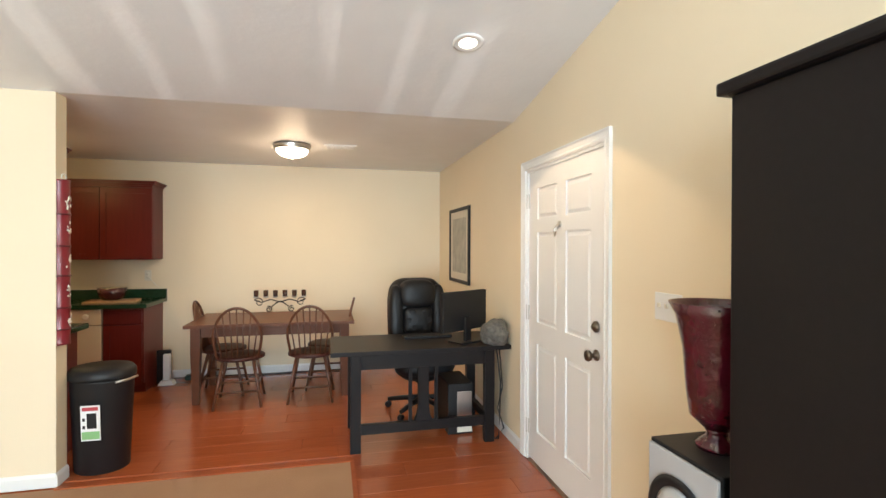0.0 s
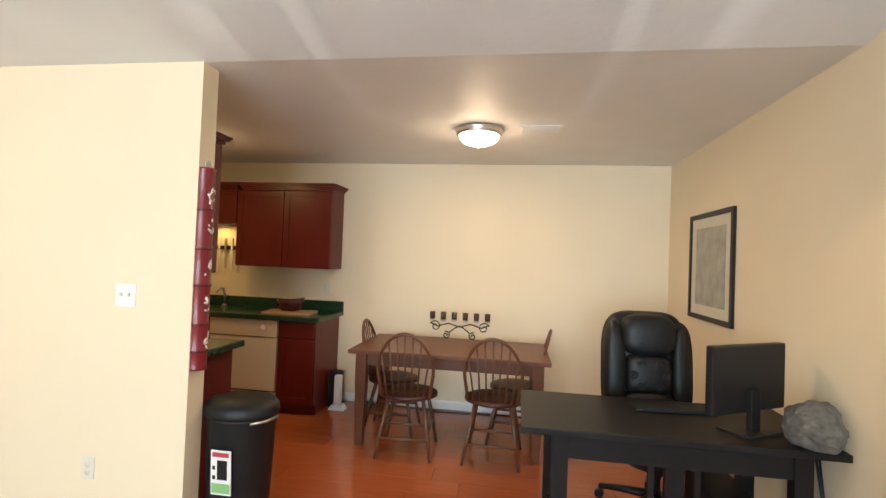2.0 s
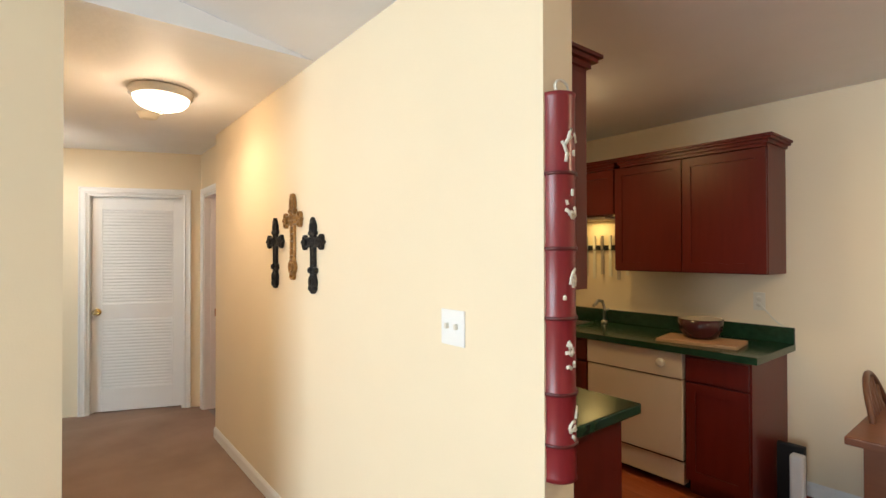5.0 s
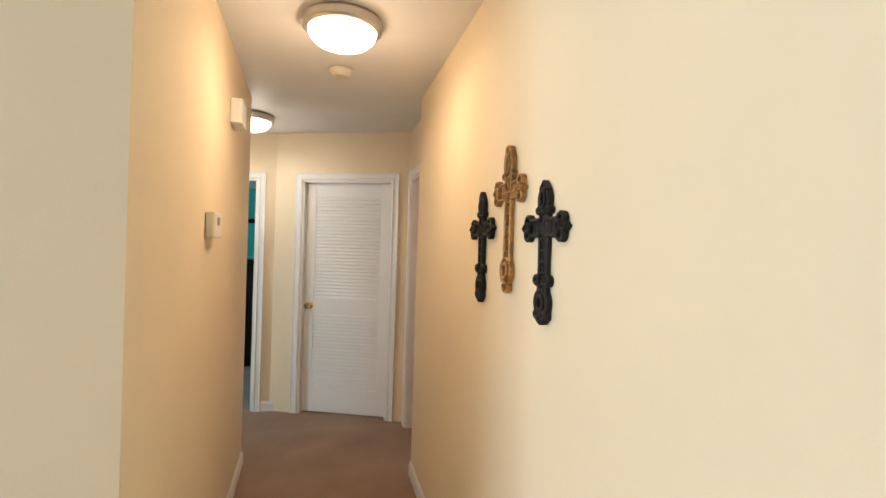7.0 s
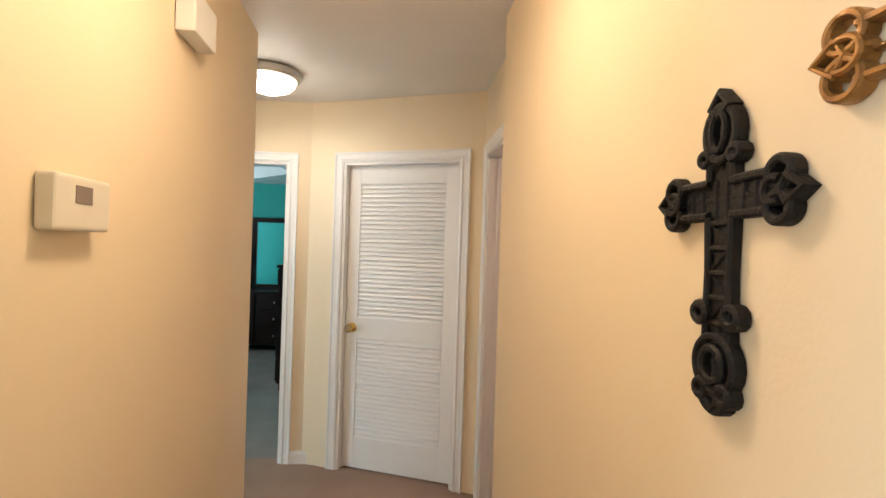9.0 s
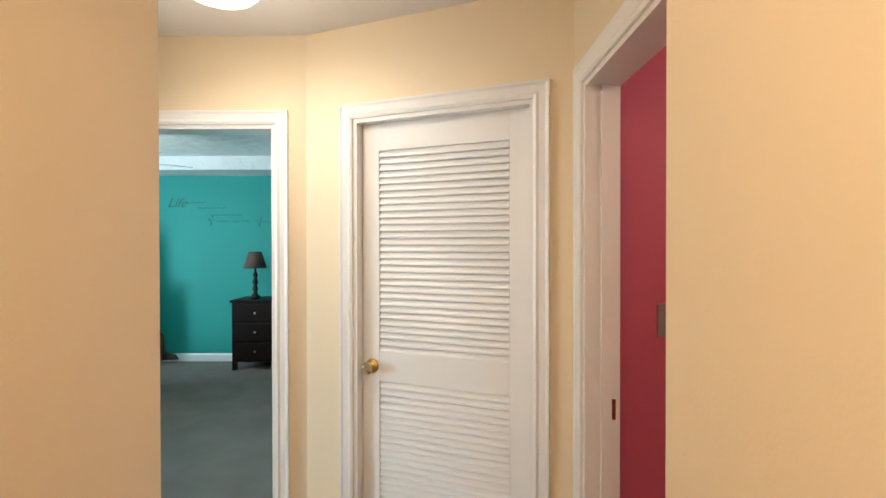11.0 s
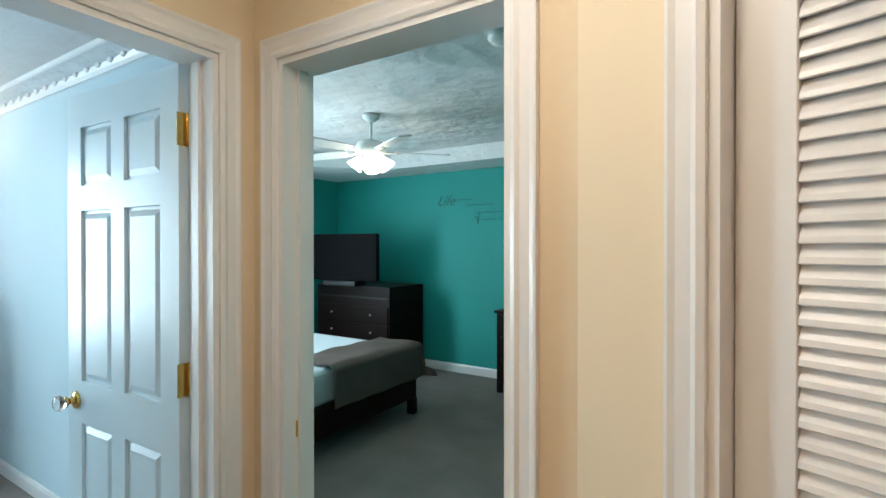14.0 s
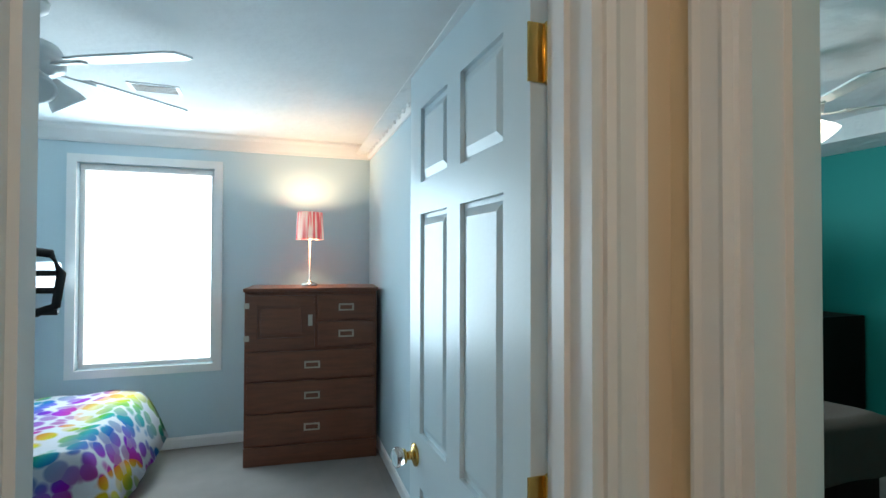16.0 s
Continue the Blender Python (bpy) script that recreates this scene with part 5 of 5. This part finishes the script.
# ---- fans ----
def ceiling_fan(label, m, drop, blades, mat, lit, turn):
    f = thing("ceiling_fan", label, "ceiling fan", m)
    part("canopy", lathe([(0.07, 0), (0.065, -0.03), (0.03, -0.06), (0.012, -0.065)], 28), mat, f)
    part("rod", lathe([(0.012, -0.06), (0.012, -drop)], 12), mat, f)
    part("motor", lathe([(0.03, -drop + 0.02), (0.10, -drop), (0.125, -drop - 0.04), (0.12, -drop - 0.085), (0.06, -drop - 0.11)], 36), mat, f)
    for i in range(blades):
        a = 360 / blades * i + turn
        bl = prism([(0.20, -0.05), (0.28, -0.062), (0.60, -0.066), (0.635, -0.05), (0.64, 0.0), (0.635, 0.05), (0.60, 0.066), (0.28, 0.062), (0.20, 0.05)], "z", -0.004, 0.004)
        b = part("blade", bl, mat, f, "", pose(0, 0, -drop - 0.075, 0, 0, a) @ pose(0, 0, 0, 11))
        part("bracket", box(0.09, 0.24, -0.016, 0.016, -0.012, -0.0045, 0.003), mat, b)
    part("light_kit", lathe([(0.05, -drop - 0.105), (0.055, -drop - 0.14), (0.02, -drop - 0.16)], 20), mat, f)
    for i in range(4):
        a = 2 * math.pi * i / 4 + 0.6
        part("shade", lathe([(0.022, 0.0), (0.035, -0.03), (0.055, -0.07), (0.062, -0.095), (0.05, -0.096), (0.02, -0.09)], 20), SHADE_LIT if lit else WHITE, f, "bell glass shade", pose(0.075 * math.cos(a), 0.075 * math.sin(a), -drop - 0.12) @ pose(0, 0, 0, 38 * math.sin(a), -38 * math.cos(a), 0) @ Matrix.Scale(1.08, 4))
    part("pull_chain", tube([(0, 0, -drop - 0.16), (0, 0, -drop - 0.26)], 0.003), STEEL, f)
    return f


ceiling_fan("white five-blade ceiling fan with lit bell shades in the teal room", pose(-8.45, 0.11, TZ), 0.22, 5, WHITE, True, 62)
ceiling_fan("white ceiling fan, unlit, in the blue bedroom", pose(-5.0, -0.27, H), 0.165, 5, WHITE, False, 11)
det = thing("smoke_detector", "white smoke detector on the teal room ceiling", "smoke detector", pose(-7.35, 1.78, TH))
part("body", lathe([(0.065, 0.0), (0.065, -0.02), (0.05, -0.035), (0.02, -0.04)], 28), WHITE, det)

# ---- blue bedroom ----
CAMP = material("reddish_chest_wood", (0.25, 0.082, 0.038), 0.35, vary=0.2, scale=5, dark=(0.075, 0.024, 0.012), stretch=(1, 8, 8))
PULL = material("antique_silver_pull", (0.55, 0.50, 0.42), 0.35, metal=1.0)
dr = thing("campaign_chest", "reddish wooden campaign chest with recessed metal pulls and a small door", "chest of drawers", pose(-5.66, -1.745, 0, 0, 0, 180) @ pose(0, 0, 0, 0, 0, -5))
CW = 0.93
part("body", box(0, CW, 0.02, 0.44, 0.0, 1.225, 0.004), CAMP, dr)
part("top", box(-0.008, CW + 0.008, -0.005, 0.45, 1.226, 1.252, 0.005), CAMP, dr)
part("plinth", box(0, CW, 0.0, 0.0195, 0.0, 0.13, 0.003), CAMP, dr)
fronts = [(0.02, 0.91, 0.15, 0.36), (0.02, 0.91, 0.375, 0.585), (0.02, 0.91, 0.60, 0.80), (0.50, 0.91, 0.83, 1.005), (0.50, 0.91, 1.02, 1.20)]
for a, b, c0, c1 in fronts:
    q = part("drawer", box(a, b, 0.001, 0.0195, c0, c1, 0.004), CAMP, dr)
    mx, mz = (a + b) / 2, (c0 + c1) / 2
    part("pull", bx(bx(bx(box(mx - 0.055, mx + 0.055, -0.004, 0.0005, mz + 0.014, mz + 0.026), mx - 0.055, mx + 0.055, -0.004, 0.0005, mz - 0.026, mz - 0.016), mx - 0.055, mx - 0.043, -0.004, 0.0005, mz - 0.016, mz + 0.014), mx + 0.043, mx + 0.055, -0.004, 0.0005, mz - 0.016, mz + 0.014), PULL, q, "flush metal pull")
cdoor = part("door", shaker(bmesh.new(), 0.02, 0.48, 0.83, 1.20, -0.0005, 0.07), CAMP, dr)
part("field", box(0.11, 0.39, 0.003, 0.008, 0.92, 1.11, 0.004), CAMP, cdoor)
part("pull", box(0.435, 0.465, -0.005, -0.001, 0.98, 1.06), PULL, cdoor, "flush metal pull")
for z in (0.90, 1.13):
    part("hinge", box(0.0, 0.035, -0.004, -0.001, z - 0.02, z + 0.02), PULL, cdoor, "metal hinge")
bl = thing("table_lamp", "slim metal lamp with a pink and red striped shade, lit", "lamp", pose(-6.115, -1.98, 1.252))
part("base", lathe([(0.06, 0), (0.06, 0.015), (0.025, 0.03), (0.008, 0.04), (0.008, 0.40)], 24), STEEL, bl)
STRIPE = bpy.data.materials.new("striped_lit_shade")
STRIPE.use_nodes = True
nt = STRIPE.node_tree
pb = nt.nodes["Principled BSDF"]
geo, sep, wv = nt.nodes.new("ShaderNodeTexCoord"), nt.nodes.new("ShaderNodeTexNoise"), nt.nodes.new("ShaderNodeValToRGB")
mpn = nt.nodes.new("ShaderNodeMapping")
mpn.inputs["Scale"].default_value = (45, 45, 2)
sep.inputs["Scale"].default_value = 1.0
nt.links.new(geo.outputs["Object"], mpn.inputs[0])
nt.links.new(mpn.outputs[0], sep.inputs[0])
nt.links.new(sep.outputs[0], wv.inputs[0])
wv.color_ramp.elements[0].color, wv.color_ramp.elements[1].color = (0.50, 0.07, 0.08, 1), (0.85, 0.50, 0.42, 1)
wv.color_ramp.elements[0].position, wv.color_ramp.elements[1].position = 0.42, 0.56
nt.links.new(wv.outputs[0], pb.inputs["Base Color"])
nt.links.new(wv.outputs[0], pb.inputs["Emission Color"])
pb.inputs["Emission Strength"].default_value = 0.9
bm = lathe([(0.105, 0.36), (0.095, 0.57), (0.092, 0.57), (0.102, 0.36)], 32)
bmesh.ops.delete(bm, geom=[f for f in bm.faces if len(f.verts) > 4], context="FACES")
part("shade", bm, STRIPE, bl, "pink and red striped shade")
# window: frame, sash and blind rail
win = thing("window_1", "white framed bedroom window, overexposed daylight", "window", pose(0, 0, 0))
tagged(win, kind="structure")
a, b, c0, c1 = WIN
part("window_frame", bx(bx(bx(box(a - 0.06, a, BY, BY + 0.018, c0 - 0.06, c1 + 0.06), b, b + 0.06, BY, BY + 0.018, c0 - 0.06, c1 + 0.06), a, b, BY, BY + 0.018, c1, c1 + 0.06), a, b, BY, BY + 0.018, c0 - 0.06, c0), WHITE, win)
part("sash", bx(bx(bx(box(a, a + 0.03, BY - 0.09, BY - 0.06, c0, c1), b - 0.03, b, BY - 0.09, BY - 0.06, c0, c1), a + 0.03, b - 0.03, BY - 0.09, BY - 0.06, c1 - 0.03, c1), a + 0.03, b - 0.03, BY - 0.09, BY - 0.06, c0, c0 + 0.03), WHITE, win)
part("blind_rail", box(a + 0.01, b - 0.01, BY - 0.05, BY - 0.02, c1 - 0.05, c1 - 0.02), WHITE, win)
# crown moulding with raised ornament along the ceiling
CROWN = [(0.0, 0.0), (0.0, -0.12), (0.014, -0.12), (0.018, -0.10), (0.05, -0.04), (0.075, -0.02), (0.08, 0.0)]
setting("crown_moulding_west", prism([(BX + u, H + v) for u, v in CROWN], "y", BY, 1.2), WHITE, "white crown moulding with carved ornament")
setting("crown_moulding_south", prism([(BY + u, H + v) for u, v in CROWN], "x", BX + 0.0, -3.5), WHITE, "white crown moulding")
bm = bmesh.new()
for i in range(26):
    y = BY + 0.1 + i * 0.125
    tube([(BX + 0.036, y, H - 0.07), (BX + 0.05, y + 0.025, H - 0.045), (BX + 0.048, y + 0.06, H - 0.055), (BX + 0.034, y + 0.05, H - 0.08), (BX + 0.03, y + 0.02, H - 0.085)], 0.0125, 6, bm)
setting("trim_ornament", bm, WHITE, "raised carved ornament on the crown moulding")
v2 = thing("ceiling_vent", "white air vent in the blue room ceiling", "vent", pose(-5.22, -1.2, H))
part("frame", box(-0.13, 0.13, -0.07, 0.07, -0.006, -0.0005), WHITE, v2)
for i in range(5):
    part("slat", box(-0.11, 0.11, -0.055 + i * 0.024, -0.045 + i * 0.024, -0.011, -0.0065), GREYPLATE, v2)
# bunk bed
bunk = thing("bunk_bed", "bunk bed with dark curved metal end rails", "bunk bed", pose(0.12, -0.15, 0))
for x in (-4.20, -3.75):
    for yy in (-0.62, -2.05):
        part("post", tube([(x, yy, 0.0), (x, yy, 1.55)], 0.02), IRON, bunk)
part("end_rail", tube([(-4.6, -0.62, 1.22), (-4.97, -0.62, 1.22), (-5.04, -0.62, 1.25), (-5.06, -0.62, 1.40), (-5.02, -0.62, 1.49), (-4.6, -0.62, 1.56)], 0.02), IRON, bunk)
part("rail", tube([(-4.20, -0.62, 1.55), (-4.6, -0.62, 1.555)], 0.02), IRON, bunk)
for z in (1.22, 1.32, 1.40):
    part("rail", tube([(-5.05, -0.62, z), (-4.6, -0.61, z + 0.008), (-3.75, -0.62, z)], 0.014), IRON, bunk)
part("upper_mattress", box(-4.55, -3.77, -2.05, -0.65, 1.26, 1.44, 0.03, 3), material("white_bedding", (0.75, 0.76, 0.78), 0.8), bunk)
part("lower_mattress", box(-5.02, -3.8, -2.05, -0.82, 0.0, 0.44, 0.04, 3), material("white_lower_bedding", (0.75, 0.76, 0.78), 0.8), bunk)
QUILT = bpy.data.materials.new("rainbow_quilt")
QUILT.use_nodes = True
nt = QUILT.node_tree
pb = nt.nodes["Principled BSDF"]
pb.inputs["Roughness"].default_value = 0.85
tc, vo, hs = nt.nodes.new("ShaderNodeTexCoord"), nt.nodes.new("ShaderNodeTexVoronoi"), nt.nodes.new("ShaderNodeHueSaturation")
vo.inputs["Scale"].default_value = 11
nt.links.new(tc.outputs["Object"], vo.inputs["Vector"])
turn = nt.nodes.new("ShaderNodeMapping")
turn.inputs["Rotation"].default_value = (0.5, 0.4, radians(35))
nt.links.new(tc.outputs["Object"], turn.inputs[0])
wave = nt.nodes.new("ShaderNodeTexWave")
wave.inputs["Scale"].default_value, wave.inputs["Distortion"].default_value, wave.inputs["Detail Scale"].default_value = 0.55, 3.5, 2.0
wave.wave_profile = "SAW"
nt.links.new(turn.outputs[0], wave.inputs[0])
rainbow = nt.nodes.new("ShaderNodeValToRGB")
stops = [(0.0, (0.55, 0.06, 0.30)), (0.2, (0.35, 0.10, 0.55)), (0.4, (0.05, 0.20, 0.55)), (0.55, (0.03, 0.40, 0.42)), (0.72, (0.25, 0.52, 0.08)), (0.86, (0.75, 0.60, 0.08)), (1.0, (0.75, 0.25, 0.10))]
for k, (at, colour) in enumerate(stops):
    e = rainbow.color_ramp.elements[k] if k < 2 else rainbow.color_ramp.elements.new(at)
    e.position, e.color = at, (*colour, 1)
nt.links.new(wave.outputs["Fac"], rainbow.inputs[0])
sepc = nt.nodes.new("ShaderNodeSeparateColor")
nt.links.new(vo.outputs["Color"], sepc.inputs[0])
tone = nt.nodes.new("ShaderNodeMapRange")
tone.inputs[3].default_value, tone.inputs[4].default_value = 0.45, 1.35
nt.links.new(sepc.outputs[0], tone.inputs[0])
nt.links.new(rainbow.outputs[0], hs.inputs["Color"])
nt.links.new(tone.outputs[0], hs.inputs["Saturation"])
mx = nt.nodes.new("ShaderNodeMix")
mx.data_type = "RGBA"
mx.inputs[7].default_value = (0.78, 0.78, 0.80, 1)
rp = nt.nodes.new("ShaderNodeMapRange")
rp.inputs[1].default_value, rp.inputs[2].default_value = 0.50, 0.64
nt.links.new(vo.outputs["Distance"], rp.inputs[0])
nt.links.new(hs.outputs[0], mx.inputs[6])
nt.links.new(rp.outputs[0], mx.inputs[0])
nt.links.new(mx.outputs[2], pb.inputs["Base Color"])
bm = bmesh.new()
grid = []
for i in range(31):
    row = []
    for j in range(31):
        u, v = i / 30, j / 30
        x, y = -5.24 + 1.4 * u, -2.0 + 1.3 * v
        z = 0.50 + 0.03 * noise.noise(Vector((x * 4, y * 4, 1)))
        e = max(0, 0.14 - u) / 0.14 + max(0, v - 0.9) / 0.1
        z -= 0.36 * min(1, e) ** 1.6
        row.append(bm.verts.new((x + 0.02 * noise.noise(Vector((y * 8, z * 3, 0))), y, z)))
    grid.append(row)
for i in range(30):
    for j in range(30):
        bm.faces.new((grid[i][j], grid[i + 1][j], grid[i + 1][j + 1], grid[i][j + 1])).smooth = True
bmesh.ops.solidify(bm, geom=bm.faces[:], thickness=0.03)
part("quilt", bm, QUILT, bunk, "rainbow heart-patterned quilt")

# ---- laminate floor, plank by plank ----
lam = setting("floor_laminate", bx(box(-3.6, EAST, 3.34, BACK, -0.02, -0.006), 0.09, EAST, 1.9, 3.34, -0.02, -0.006), LAMINATE, "cherry red laminate floor in dining room and entry")
plank = mesh_of("plank", box(-0.5985, 0.5985, -0.0955, 0.0955, -0.006, 0.0015, 0.0012, 1), LAMINATE)
setting("floor_edge_strip", bx(box(-1.7, 0.105, 3.325, 3.36, 0.0, 0.008), 0.075, 0.105, 1.9, 3.325, 0.0, 0.008), LAMINATE, "narrow cherry edge strip between laminate and carpet")
prng = random.Random(5)
row_n = 0
y = 1.9 + 0.096
while y < BACK - 0.05:
    lo = -3.55 if y > 3.36 + 0.09 else 0.105
    x = lo + prng.uniform(-0.9, 0.0)
    while x < EAST:
        x0, x1 = max(x, lo), min(x + 1.2, EAST - 0.004)
        if x1 - x0 > 0.05:
            o = new("plank", plank)
            o.parent = lam
            o.location = ((x0 + x1) / 2, y, 0)
            o.scale = ((x1 - x0) / 1.2, 1, 1)
        x += 1.2
    y += 0.192
